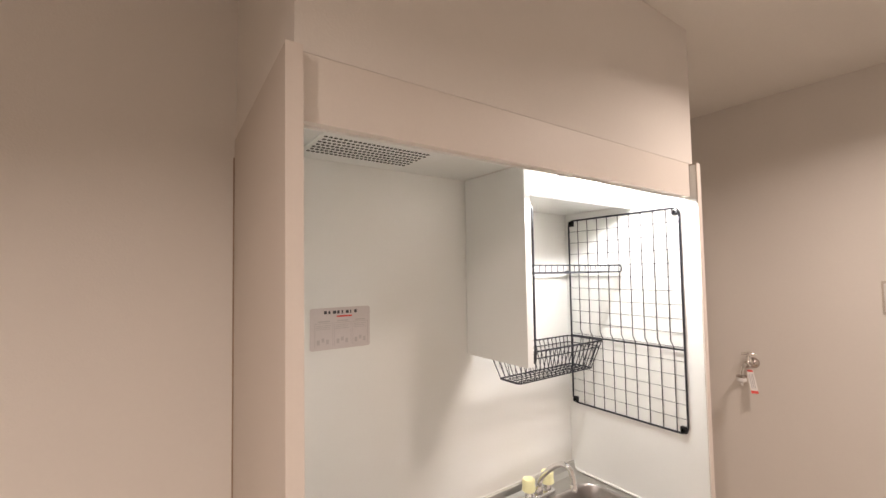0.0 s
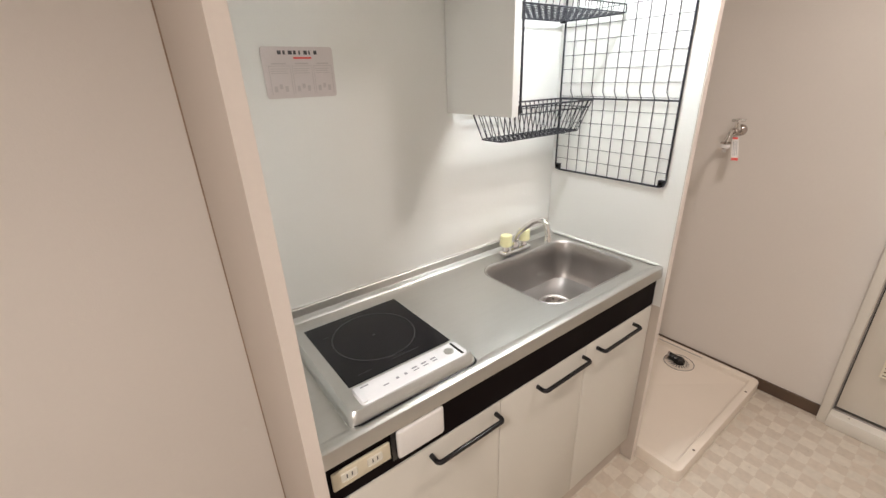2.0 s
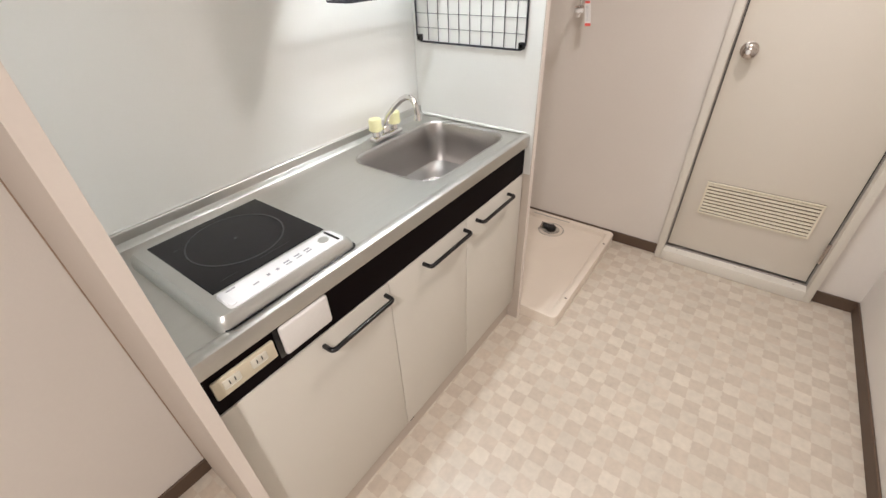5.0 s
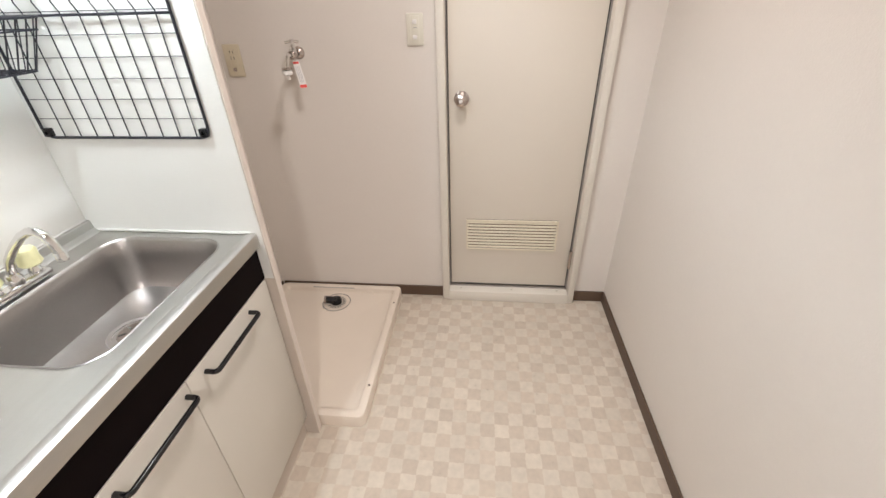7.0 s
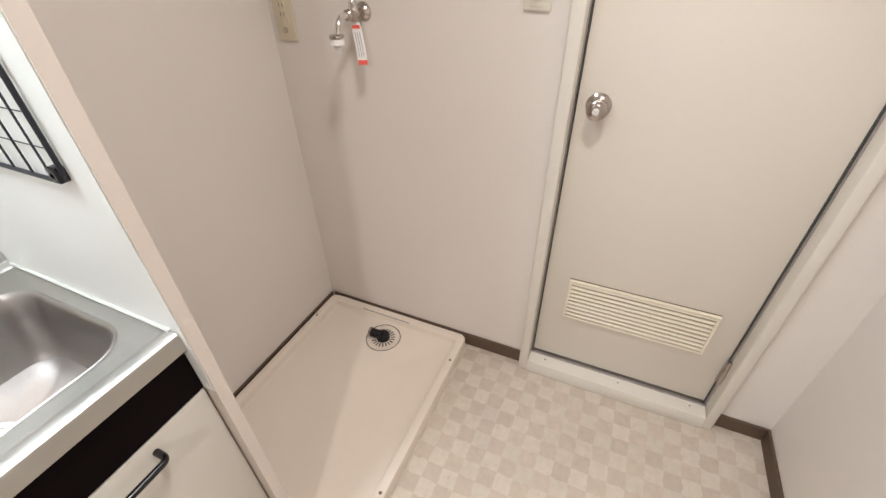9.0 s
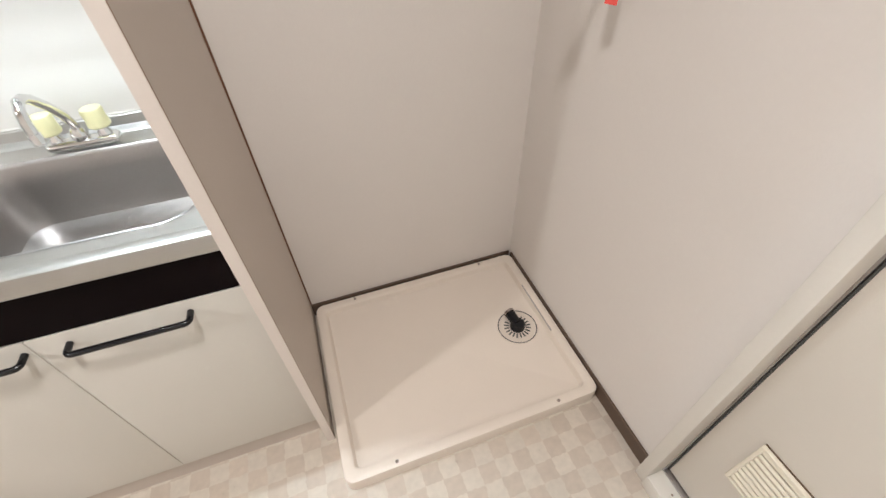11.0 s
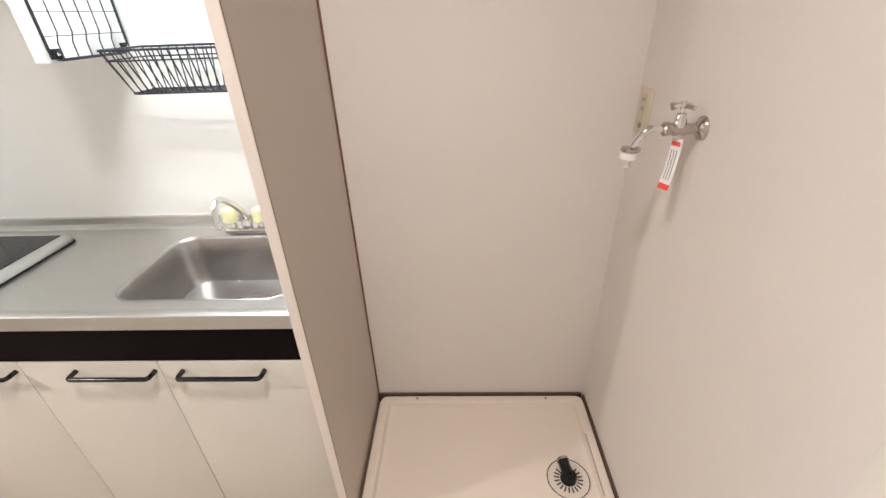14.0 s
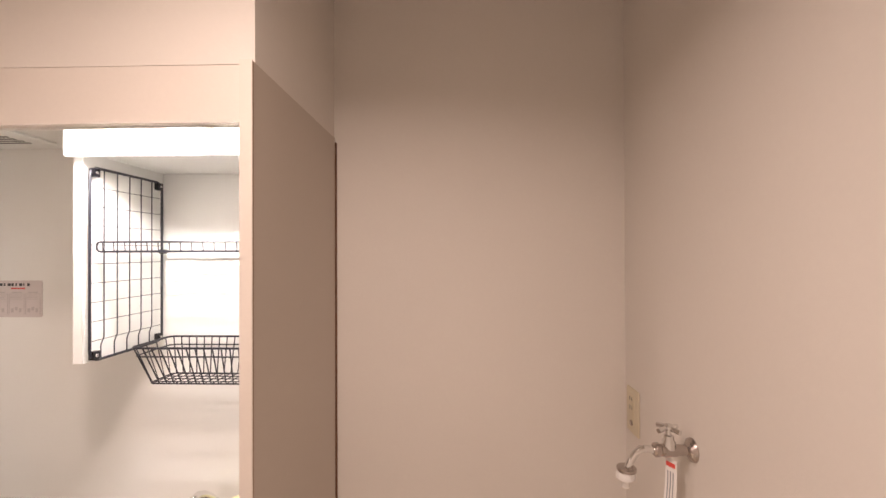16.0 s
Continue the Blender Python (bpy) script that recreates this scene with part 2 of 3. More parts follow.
def lathe(profile, centre, axis="z", n=24, bm=None, caps=True):
    """A turned shape: profile rows are (radius, height) along the axis."""
    bm = bm or bmesh.new()
    ax = {"x": (Vector((0, 1, 0)), Vector((0, 0, 1)), Vector((1, 0, 0))), "y": (Vector((0, 0, 1)), Vector((1, 0, 0)), Vector((0, 1, 0))),
          "z": (Vector((1, 0, 0)), Vector((0, 1, 0)), Vector((0, 0, 1)))}[axis]
    c = Vector(centre)
    rings = []
    for r, h in profile:
        if r <= 1e-6:
            rings.append([bm.verts.new(c + h * ax[2])])
        else:
            rings.append([bm.verts.new(c + r * (math.cos(2 * math.pi * k / n) * ax[0] + math.sin(2 * math.pi * k / n) * ax[1]) + h * ax[2]) for k in range(n)])
    for a, b in zip(rings, rings[1:]):
        for k in range(n):
            q = [a[k % len(a)], a[(k + 1) % len(a)], b[(k + 1) % len(b)], b[k % len(b)]]
            q = list(dict.fromkeys(q))
            if len(q) > 2:
                bm.faces.new(q)
    for ring in (rings[0], rings[-1]):
        if caps and len(ring) > 2:
            bm.faces.new(ring)
    return bm


def rounded(x0, x1, y0, y1, r, z, n=6):
    out = []
    for cx, cy, a in ((x1 - r, y1 - r, 0), (x0 + r, y1 - r, 90), (x0 + r, y0 + r, 180), (x1 - r, y0 + r, 270)):
        for i in range(n + 1):
            t = radians(a + 90 * i / n)
            out.append((cx + r * math.cos(t), cy + r * math.sin(t), z))
    return out


def loft(bm, loops, cap0=False, cap1=False):
    rings = [[bm.verts.new(p) for p in lp] for lp in loops]
    n = len(rings[0])
    for a, b in zip(rings, rings[1:]):
        for k in range(n if n > 2 else 1):
            bm.faces.new((a[k], a[(k + 1) % n], b[(k + 1) % n], b[k]))
    if cap0:
        bm.faces.new(rings[0])
    if cap1:
        bm.faces.new(rings[-1])
    return rings


# ---- the plan ----
X0, X1 = 0.104, 1.266         # inside faces of the kitchen's side panels
KX = 0.109                   # left end of the worktop and cupboards
PT, PTL = 0.021, 0.023       # their thickness
LEAN = 0.009                 # the left panel and the wall edge behind it stand a little out of plumb
FY = -0.486                   # their front edges
FB = -0.484                   # line of the boxing and fascia above
XD = 2.112                   # wall with the door
YS = -1.685                  # wall opposite the kitchen
XW = -1.9                    # end of the room
CZ = 2.34                    # ceiling
ZF0, ZF1 = 1.813, 1.910      # board above the kitchen's opening
YL = 0.022                   # wall beside the kitchen
DY0, DY1, DZ0, DZ1 = -1.500, -0.900, 0.07, 2.0   # door leaf


def structure(name, bm, material, label, category):
    return solo(name, bm, material, label, category, kind="structure", smooth=False)


structure("floor", box(XW - 0.1, XD + 0.15, YS - 0.1, 0.15, -0.08, 0.0), VINYL, "beige checker-pattern vinyl floor, slightly worn", "floor")
structure("ceiling", box(XW - 0.1, XD + 0.15, YS - 0.1, 0.15, CZ, CZ + 0.08), CEILING, "off-white papered ceiling", "ceiling")
structure("wall_north", box(X1 + PT - 0.005, XD, 0.012, 0.14, 0.0, CZ), WALLPAPER, "cream papered wall behind the washer pan", "wall")
structure("wall_north_west", box(XW, X0 - PT + 0.03, YL, YL + 0.1, 0.0, CZ), WALLPAPER, "cream papered wall beside the kitchen unit", "wall")
structure("wall_south", box(XW, XD, YS - 0.1, YS, 0.0, CZ), WALLPAPER, "plain cream papered wall", "wall")
# Unseen wall, added to close the room so that lamp light bounces back.
structure("wall_west_unseen", box(XW - 0.1, XW, YS - 0.1, YL + 0.1, 0.0, CZ), WALLPAPER, "plain cream papered wall", "wall")
we = bmesh.new()
FW, FW2 = 0.032, 0.030
box(XD, XD + 0.12, DY1 + FW, 0.14, 0, CZ, bm=we)
box(XD, XD + 0.12, YS - 0.1, DY0 - FW2, 0, CZ, bm=we)
box(XD, XD + 0.12, DY0 - FW2, DY1 + FW, DZ1 + FW, CZ, bm=we)
structure("wall_east", we, WALLPAPER, "cream papered wall with a door", "wall")
# Unseen sheet added to close off the doorway behind the leaf.
structure("door_backing_sheet", box(XD + 0.13, XD + 0.15, DY0 - 0.1, DY1 + 0.1, 0, CZ), WALLPAPER, "unseen sheet added behind the door", "wall")
structure("wall_soffit", box(X0 - PT + 0.008, X1 + PT - 0.004, FB + 0.018, YL + 0.08, ZF1 + 0.004, CZ), WALLPAPER, "papered boxing above the kitchen unit", "wall")
kb_ = box(X0 + 0.003, X1 + PT, 0.004, 0.13, 0.0, ZF1)
for v in kb_.verts:
    if v.co.x < 0.5:
        v.co.x += LEAN * (1.2 - v.co.z)
structure("wall_kitchen_back", kb_, BACK_WHITE, "glossy white kitchen back panel", "wall")

# skirting
SK = 0.06


def skirt(name, x0, x1, y0, y1):
    structure(name, box(x0, x1, y0, y1, 0.0, SK, 0.002, 1), BROWN, "dark brown vinyl skirting board", "baseboard")


skirt("baseboard_south", XW, XD, YS, YS + 0.008)
skirt("baseboard_east", XD - 0.008, XD, DY1 + FW, -0.002)
skirt("baseboard_east_end", XD - 0.008, XD, YS + 0.008, DY0 - FW2)
skirt("baseboard_north", X1 + PT, XD - 0.008, 0.004, 0.012)
skirt("baseboard_north_west", XW, X0 - PT + 0.022, YL - 0.008, YL)
structure("trim_corner", box(X1 + PT, X1 + PT + 0.004, 0.004, 0.012, SK, 1.9), GAP, "thin brown sealant line in the corner", "trim")

fb = bmesh.new()
loft(fb, [[(X0 + 0.001, -0.443, z), (X0 + 0.001, -0.515, z), (0.150, -0.515, z), (0.176, -0.470, z), (0.168, -0.443, z)] for z in (0.0, 0.028)], True, True)
solo("door_stop", fb, PANEL_EDGE, "small beige wedge block on the floor by the cupboard", "wedge block", smooth=False)

tj = box(X0 - PTL + 0.010, X0 - PTL + 0.0132, YL - 0.003, YL + 0.001, SK, 1.87)
for v in tj.verts:
    v.co.x += LEAN * (1.2 - v.co.z)
structure("trim_joint", tj, JOINT, "thin brown joint line beside the kitchen panel", "trim")

# ---- kitchen: side panels, fascia ----
def leaning(bm, k):
    for v in bm.verts:
        v.co.x += k * (1.2 - v.co.z)
    return bm


for px0, px1 in ((X0 - PTL, X0), (X1, X1 + PT)):
    cx = (px0 + px1) / 2
    p = thing("kitchen_side_panel", (cx, -0.2, 0), "tall beige laminate side panel closing the kitchen unit", "panel", "side panels of the kitchen")
    lean = LEAN if px0 < X0 else 0.0
    inner = (px1, px1 + 0.0015) if px0 < X0 else (px0 - 0.0015, px0)
    board = box(px0, px1, FY + 0.002, YL + 0.002 if lean else 0.003, 0.0, ZF1 + 0.002)
    if lean:
        for v in board.verts:
            if v.co.x < cx and v.co.y > -0.2:
                v.co.x += 0.013
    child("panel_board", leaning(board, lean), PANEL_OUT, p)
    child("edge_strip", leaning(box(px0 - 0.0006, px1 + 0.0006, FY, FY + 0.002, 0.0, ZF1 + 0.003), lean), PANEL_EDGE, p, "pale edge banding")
    if not lean:
        # Brown strip colours in the gap's shadow along with the worn banding edge.
        child("edge_joint_shade", box(px1, px1 + 0.0007, FY + 0.003, FY + 0.0062, 0.0, ZF1), JOINT, p, "thin brown line behind the edge banding, wear and gap shade")
    child("white_lining", leaning(box(inner[0], inner[1], FY + 0.004, 0.002, 0.70, ZF1 - 0.002), lean), PANEL_IN, p, "glossy white inner lining")
f = thing("fascia_board", ((X0 + X1) / 2, FB + 0.03, ZF0), "beige laminate board above the kitchen opening", "panel")
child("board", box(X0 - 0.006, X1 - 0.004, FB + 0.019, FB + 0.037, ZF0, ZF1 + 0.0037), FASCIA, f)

# ---- extractor hood ----
HZ = 1.890
child("lower_lip", box(X0 - 0.006, X1 - 0.004, FB + 0.0375, FB + 0.0385, ZF0 - 0.004, ZF0 + 0.01), PANEL_IN, f, "thin white lip")
h = thing("range_hood", (0.42, -0.2, HZ), "white slim extractor hood with perforated intake above the hob", "range hood")
child("body", box(X0 - 0.004, 0.763, FB + 0.039, 0.002, HZ, ZF1 + 0.003, 0.003, 2), GRILLE, h)
gx0, gx1, gy0, gy1 = 0.215, 0.495, -0.225, -0.075
child("intake_frame", box(gx0, gx1 + 0.04, gy0 - 0.02, gy1 + 0.012, HZ - 0.007, HZ - 0.0005, 0.003, 2), GRILLE, h, "raised white intake plate")
gr = bmesh.new()
nx, ny = 24, 7
for i in range(nx):
    for j in range(ny):
        cx, cy = gx0 + 0.012 + (gx1 - gx0 - 0.024) * i / (nx - 1), gy0 + 0.015 + (gy1 - gy0 - 0.03) * j / (ny - 1)
        cx += 0.003 * (j % 2)
        lathe([(0.0044, 0), (0.0044, 0.001)], (cx, cy, HZ - 0.0082), n=8, bm=gr)
child("intake_perforation", gr, HOLE, h, "rows of round dark intake holes").data.update()

# ---- lamp box ----
lb = thing("under_cabinet_light", (1.01, -0.26, 1.80), "lit fluorescent tube light with white front panel over the sink", "lamp")
child("housing", box(0.790, X1 - 0.002, -0.2685, 0.002, 1.812, 1.885, 0.002, 1), GRILLE, lb, "white metal lamp housing")
# Plain front panel; its glow stands in for light from the tube.
child("diffuser", box(0.761, X1 - 0.004, -0.284, -0.269, 1.800, 1.885, 0.005, 3), GLOW, lb, "white front panel, tube light added as glow")
for cx in (0.868, 1.088):
    child("lamp_holder", lathe([(0.017, 0), (0.017, 0.012), (0.011, 0.018)], (cx, -0.303, 1.836), "y", 18), ENDCAP, lb, "small round cream end cap, with added glow")
child("tube", lathe([(0.0, 0), (0.013, 0.001), (0.013, 0.205), (0.0, 0.206)], (0.885, -0.362, 1.854), "x", 16), TUBEGLOW, lb, "short bright fluorescent tube")
for cx in (0.8725, 1.0905):
    child("tube_socket", box(cx + 0.004, cx + 0.012, -0.368, -0.2845, 1.851, 1.869, 0.002, 2), GRILLE, lb, "white tube socket arm")

# ---- hanging partition with wire grids ----
pt = thing("hanging_partition", (0.765, -0.12, 1.333), "white laminate partition hanging beside the dish rack", "panel")
child("board", box(0.7645, 0.7865, -0.257, 0.001, 1.333, HZ - 0.001), PANEL_IN, pt)
child("edge_strip", box(0.7640, 0.7870, -0.260, -0.257, 1.333, HZ - 0.001, 0.0008, 1), PANEL_IN, pt, "white edge banding")


def wire_grid(x, y0, y1, z0, z1, face, cols, rows, bar, kink):
    """A wire rack panel in the plane x; face: +1 or -1, the way it looks."""
    g = thing("wire_grid_rack", (x, (y0 + y1) / 2, z0), "black coated wire grid fixed inside the kitchen recess", "wire rack", "wire racks over the sink")
    r, c = 0.0032, 0.022
    lp = [(x, p[0], p[1]) for p in rounded(y0, y1, z0, z1, c, 0, 5)]
    child("outer_frame", tube(lp, r, 8, True), WIRE, g, "thick rounded outer wire")
    for i in range(cols):
        y = y0 + (y1 - y0) * (i + 1) / (cols + 1)
        pts = [(x, y, z1), (x, y, kink + 0.012), (x, y - 0.009, kink - 0.006), (x, y - 0.009, z0)] if kink else [(x, y, z1), (x, y, z0)]
        child("upright_wire", tube(pts, 0.0014, 6), WIRE, g)
    for j in range(rows):
        z = z0 + (z1 - z0) * (j + 1) / (rows + 1)
        child("cross_wire", tube([(x - face * 0.0028, y0, z), (x - face * 0.0028, y1, z)], 0.0008, 6), WIRE, g)
    if bar:
        child("middle_bar", tube([(x + face * 0.003, y0, bar), (x + face * 0.003, y1, bar)], 0.0026, 8), WIRE, g)
    for y in (y0 + 0.012, y1 - 0.012):
        for z in (z0 + 0.012, z1 - 0.012):
            cl = child("corner_clip", box(x - 0.007, x + 0.007, y - 0.009, y + 0.009, z - 0.010, z + 0.010, 0.002, 2), BLACK, g, "black plastic corner clip")
            part("screw", lathe([(0.004, 0), (0.003, 0.0015)], Vector((x + face * 0.007, y, z)) - origin(cl), "x", 10), CHROME, cl)
    return g


wire_grid(1.259, -0.432, -0.018, 1.098, 1.785, -1, 9, 15, 1.349, 1.36)
wire_grid(0.799, -0.255, -0.022, 1.337, 1.782, 1, 5, 9, 0, 1.375)


def wire_shelf():
    s = thing("wire_shelf", (1.0, -0.11, 1.595), "black coated wire shelf spanning the two grids", "wire rack")
    x0, x1, y0, y1, z = 0.802, 1.248, -0.238, -0.025, 1.588
    child("base_frame", tube(rounded(x0, x1, y0, y1, 0.015, z, 4), 0.0026, 8, True), WIRE, s)
    lp = [(p[0], y0 - 0.002, p[1]) for p in rounded(x0, x1, z, z + 0.022, 0.009, 0, 4)]
    child("front_lip", tube(lp, 0.0022, 8, True), WIRE, s)
    for i in range(17):
        x = x0 + (x1 - x0) * (i + 0.5) / 17
        child("shelf_wire", tube([(x, y1, z + 0.001), (x, y0, z + 0.001), (x, y0 - 0.002, z + 0.022)], 0.0013, 6), WIRE, s)
    for k in range(9):
        y = y0 + (y1 - y0) * (k + 1) / 10
        child("long_wire", tube([(x0, y, z - 0.0012), (x1, y, z - 0.0012)], 0.0013, 6), WIRE, s)
    for x in (x0 + 0.004, x1 - 0.004):
        child("hook", box(x - 0.012, x + 0.006, -0.03, -0.014, z - 0.006, z + 0.006, 0.002, 1), BLACK, s, "black mounting hook")


def wire_basket():
    s = thing("wire_basket", (1.0, -0.1, 1.26), "black coated wire draining basket hanging over the sink", "wire basket")
    x0, x1, y0, y1, z1, z0 = 0.822, 1.240, -0.168, -0.020, 1.348, 1.252
    sl = 0.028
    child("rim", tube(rounded(x0, x1, y0, y1, 0.018, z1, 4), 0.0028, 8, True), WIRE, s)
    child("lower_rim", tube(rounded(x0 + 0.006, x1 - 0.006, y0 + 0.004, y1 - 0.004, 0.018, z1 - 0.022, 4), 0.0018, 8, True), WIRE, s)
    child("bottom_frame", tube(rounded(x0 + sl, x1 - sl, y0 + sl, y1 - sl, 0.015, z0, 4), 0.002, 8, True), WIRE, s)
    n = 19
    for i in range(n):
        f = (i + 0.5) / n
        xt, xb = x0 + (x1 - x0) * f, x0 + sl + (x1 - x0 - 2 * sl) * f
        child("basket_wire", tube([(xt, y0, z1), (xb, y0 + sl, z0), (xb, y1 - sl, z0), (xt, y1, z1)], 0.0017, 6), WIRE, s)
    for i in range(4):
        f = (i + 0.5) / 4
        yt, yb = y0 + (y1 - y0) * f, y0 + sl + (y1 - y0 - 2 * sl) * f
        child("cross_wire", tube([(x0, yt, z1), (x0 + sl, yb, z0 + 0.002), (x1 - sl, yb, z0 + 0.002), (x1, yt, z1)], 0.0014, 6), WIRE, s)


wire_shelf()
wire_basket()

# ---- instruction label on the back panel ----
lab = thing("instruction_label", (0.342, 0.003, 1.44), "pale pinkish cooker instruction sticker with faint print", "sticker")
lx0, lx1, lz0, lz1 = 0.262, 0.426, 1.398, 1.505
pl = bmesh.new()
loft(pl, [[(p[0], 0.0035, p[1]) for p in rounded(lx0, lx1, lz0, lz1, 0.006, 0, 4)], [(p[0], 0.0025, p[1]) for p in rounded(lx0, lx1, lz0, lz1, 0.006, 0, 4)]], True, True)
child("sheet", pl, LABEL, lab)


def bars(rows, y, mat_, parent, name, label=""):
    b = bmesh.new()
    for x0, x1, z0, z1 in rows:
        box(x0, x1, y - 0.0006, y, z0, z1, bm=b)
    return child(name, b, mat_, parent, label, False)


t0 = [(lx0 + 0.036 + 0.0118 * i, lx0 + 0.036 + 0.0118 * i + (0.008, 0.005, 0.009, 0.006, 0.004, 0.008, 0.003, 0.007)[i], lz1 - 0.016, lz1 - 0.008) for i in range(8)]
bars(t0, 0.0024, INK, lab, "title_print", "dark heading print")
bars([(lx0 + 0.07, lx0 + 0.112, lz1 - 0.025, lz1 - 0.021)], 0.0024, RED, lab, "red_line", "small red line of print")
cols = [(lx0 + 0.012, lx0 + 0.060), (lx0 + 0.064, lx0 + 0.110), (lx0 + 0.114, lx0 + 0.158)]
rows_ = []
for a, b in cols:
    rows_ += [(a + 0.008, b - 0.008, lz1 - 0.036, lz1 - 0.033), (a, b, lz1 - 0.0400, lz1 - 0.0388), (a, a + 0.001, lz0 + 0.008, lz1 - 0.040), (b - 0.001, b, lz0 + 0.008, lz1 - 0.040)]
    for k in range(3):
        rows_.append((a + 0.004, b - 0.006 - 0.004 * (k % 2), lz1 - 0.046 - 0.0045 * k, lz1 - 0.0445 - 0.0045 * k))
    for k in range(3):
        rows_.append((a + 0.006 + 0.012 * k, a + 0.013 + 0.012 * k, lz0 + 0.014 + 0.006 * (k % 2), lz0 + 0.026 + 0.004 * (k % 2)))
bars(rows_, 0.0024, LABELDARK, lab, "panel_print", "faint grey diagrams and text")

# ---- worktop with sink ----
WZ = 0.845
WY = -0.471
SX0, SX1, SY0, SY1 = 0.800, 1.232, -0.405, -0.095
wt = thing("steel_worktop", (0.68, -0.24, 0.80), "brushed stainless steel worktop with raised edge, scratched", "worktop")
top = bmesh.new()
hole = rounded(SX0, SX1, SY0, SY1, 0.062, WZ - 0.004, 8)
outer = [(KX + 0.0005, -0.03, WZ - 0.004), (KX + 0.0005, WY + 0.03, WZ - 0.004), (X1 - 0.0025, WY + 0.03, WZ - 0.004), (X1 - 0.0025, -0.03, WZ - 0.004)]
edges = []
for lp in (hole, outer):
    vs = [top.verts.new(p) for p in lp]
    edges += [top.edges.new((vs[i], vs[(i + 1) % len(vs)])) for i in range(len(vs))]
bmesh.ops.triangle_fill(top, use_beauty=True, use_dissolve=False, edges=edges)
child("steel_sheet", top, STEEL, wt)
ed = bmesh.new()
prof = [(WY + 0.03, WZ - 0.004), (WY + 0.024, WZ - 0.001), (WY + 0.018, WZ), (WY + 0.006, WZ), (WY + 0.0015, WZ - 0.003), (WY, WZ - 0.009), (WY, WZ - 0.038), (WY + 0.004, WZ - 0.042), (WY + 0.02, WZ - 0.042)]
loft(ed, [[(KX + 0.0005, y, z), (X1 - 0.0025, y, z)] for y, z in prof])
ed.faces.ensure_lookup_table()
child("front_edge", ed, STEEL, wt, "rolled steel front edge")
bk = bmesh.new()
prof = [(-0.03, WZ - 0.004), (-0.025, WZ + 0.001), (-0.016, WZ + 0.003), (-0.012, WZ + 0.006), (-0.010, WZ + 0.026), (-0.008, WZ + 0.028), (0.002, WZ + 0.028)]
loft(bk, [[(KX + 0.0005, y, z), (X1 - 0.0025, y, z)] for y, z in prof])
child("back_upstand", bk, STEEL, wt, "low steel upstand")
child("side_sealant", tube([(X1 - 0.003, -0.455, WZ + 0.001), (X1 - 0.003, -0.02, WZ + 0.001)], 0.0032, 6), PANEL_IN, wt, "white sealant bead")
child("back_sealant", tube([(KX + 0.002, 0.001, WZ + 0.0285), (X1 - 0.002, 0.001, WZ + 0.0285)], 0.0028, 6), PANEL_IN, wt, "white sealant bead")
sk = thing("sink", (1.01, -0.25, 0.68), "pressed stainless steel sink bowl with drain", "sink")
bowl = bmesh.new()
loops = []
for off, z, r in ((-0.006, WZ - 0.0032, 0.068), (-0.003, WZ - 0.002, 0.065), (0, WZ - 0.004, 0.062), (0.004, WZ - 0.010, 0.058), (0.010, WZ - 0.06, 0.056), (0.016, WZ - 0.12, 0.052), (0.026, WZ - 0.142, 0.048),
                  (0.045, WZ - 0.150, 0.040), (0.075, WZ - 0.153, 0.030)):
    loops.append(rounded(SX0 + off, SX1 - off, SY0 + off, SY1 - off, max(0.02, r), z, 8))
loft(bowl, loops, False, True)
child("bowl", bowl, SINKSTEEL, sk, "deep rounded steel bowl")
child("drain_ring", lathe([(0.058, 0.001), (0.056, 0.003), (0.046, 0.002), (0.044, -0.003), (0.0, -0.004)], (1.038, -0.234, WZ - 0.153), n=32), CHROME, sk, "shiny drain ring")
child("drain_cover", lathe([(0.040, 0.0), (0.036, 0.004), (0.012, 0.006), (0, 0.006)], (1.038, -0.234, WZ - 0.155), n=24), DARKCHROME, sk, "dull metal drain cover")
for k in range(6):
    a = k * math.pi / 3
    child("drain_slot", tube([(1.038 + 0.016 * math.cos(a), -0.234 + 0.016 * math.sin(a), WZ - 0.1492), (1.038 + 0.033 * math.cos(a), -0.234 + 0.033 * math.sin(a), WZ - 0.1505)], 0.002, 6), HOLE, sk)

# ---- sink tap ----
tp = thing("mixer_tap", (1.02, -0.05, WZ), "chrome sink tap with two pale yellow knobs", "tap")
child("base_bar", box(0.930, 1.066, -0.088, -0.054, WZ - 0.001, WZ + 0.018, 0.008, 3), CHROME, tp, "chrome base body")
for kx in (0.952, 1.042):
    child("stem", lathe([(0.013, 0.0), (0.013, 0.012), (0.009, 0.02), (0.009, 0.030)], (kx, -0.071, WZ + 0.012), n=16), CHROME, tp)
    child("knob", lathe([(0.0, 0.0), (0.019, 0.0), (0.0225, 0.004), (0.0205, 0.018), (0.0215, 0.034), (0.019, 0.039), (0.0, 0.040)], (kx, -0.071, WZ + 0.036), n=10), YELLOW, tp, "faceted pale yellow plastic knob")
child("spout_base", lathe([(0.016, 0), (0.016, 0.016), (0.011, 0.026)], (0.997, -0.070, WZ + 0.014), n=18), CHROME, tp)
SPX = 0.999
sp = [(SPX, -0.070, WZ + 0.030), (SPX, -0.074, WZ + 0.052), (SPX, -0.086, WZ + 0.075), (SPX, -0.118, WZ + 0.108), (SPX, -0.150, WZ + 0.134), (SPX, -0.172, WZ + 0.145), (SPX, -0.190, WZ + 0.146), (SPX, -0.203, WZ + 0.136), (SPX, -0.210, WZ + 0.118), (SPX, -0.213, WZ + 0.095)]
child("spout", tube(sp, 0.0088, 14), CHROME, tp, "curved chrome spout")
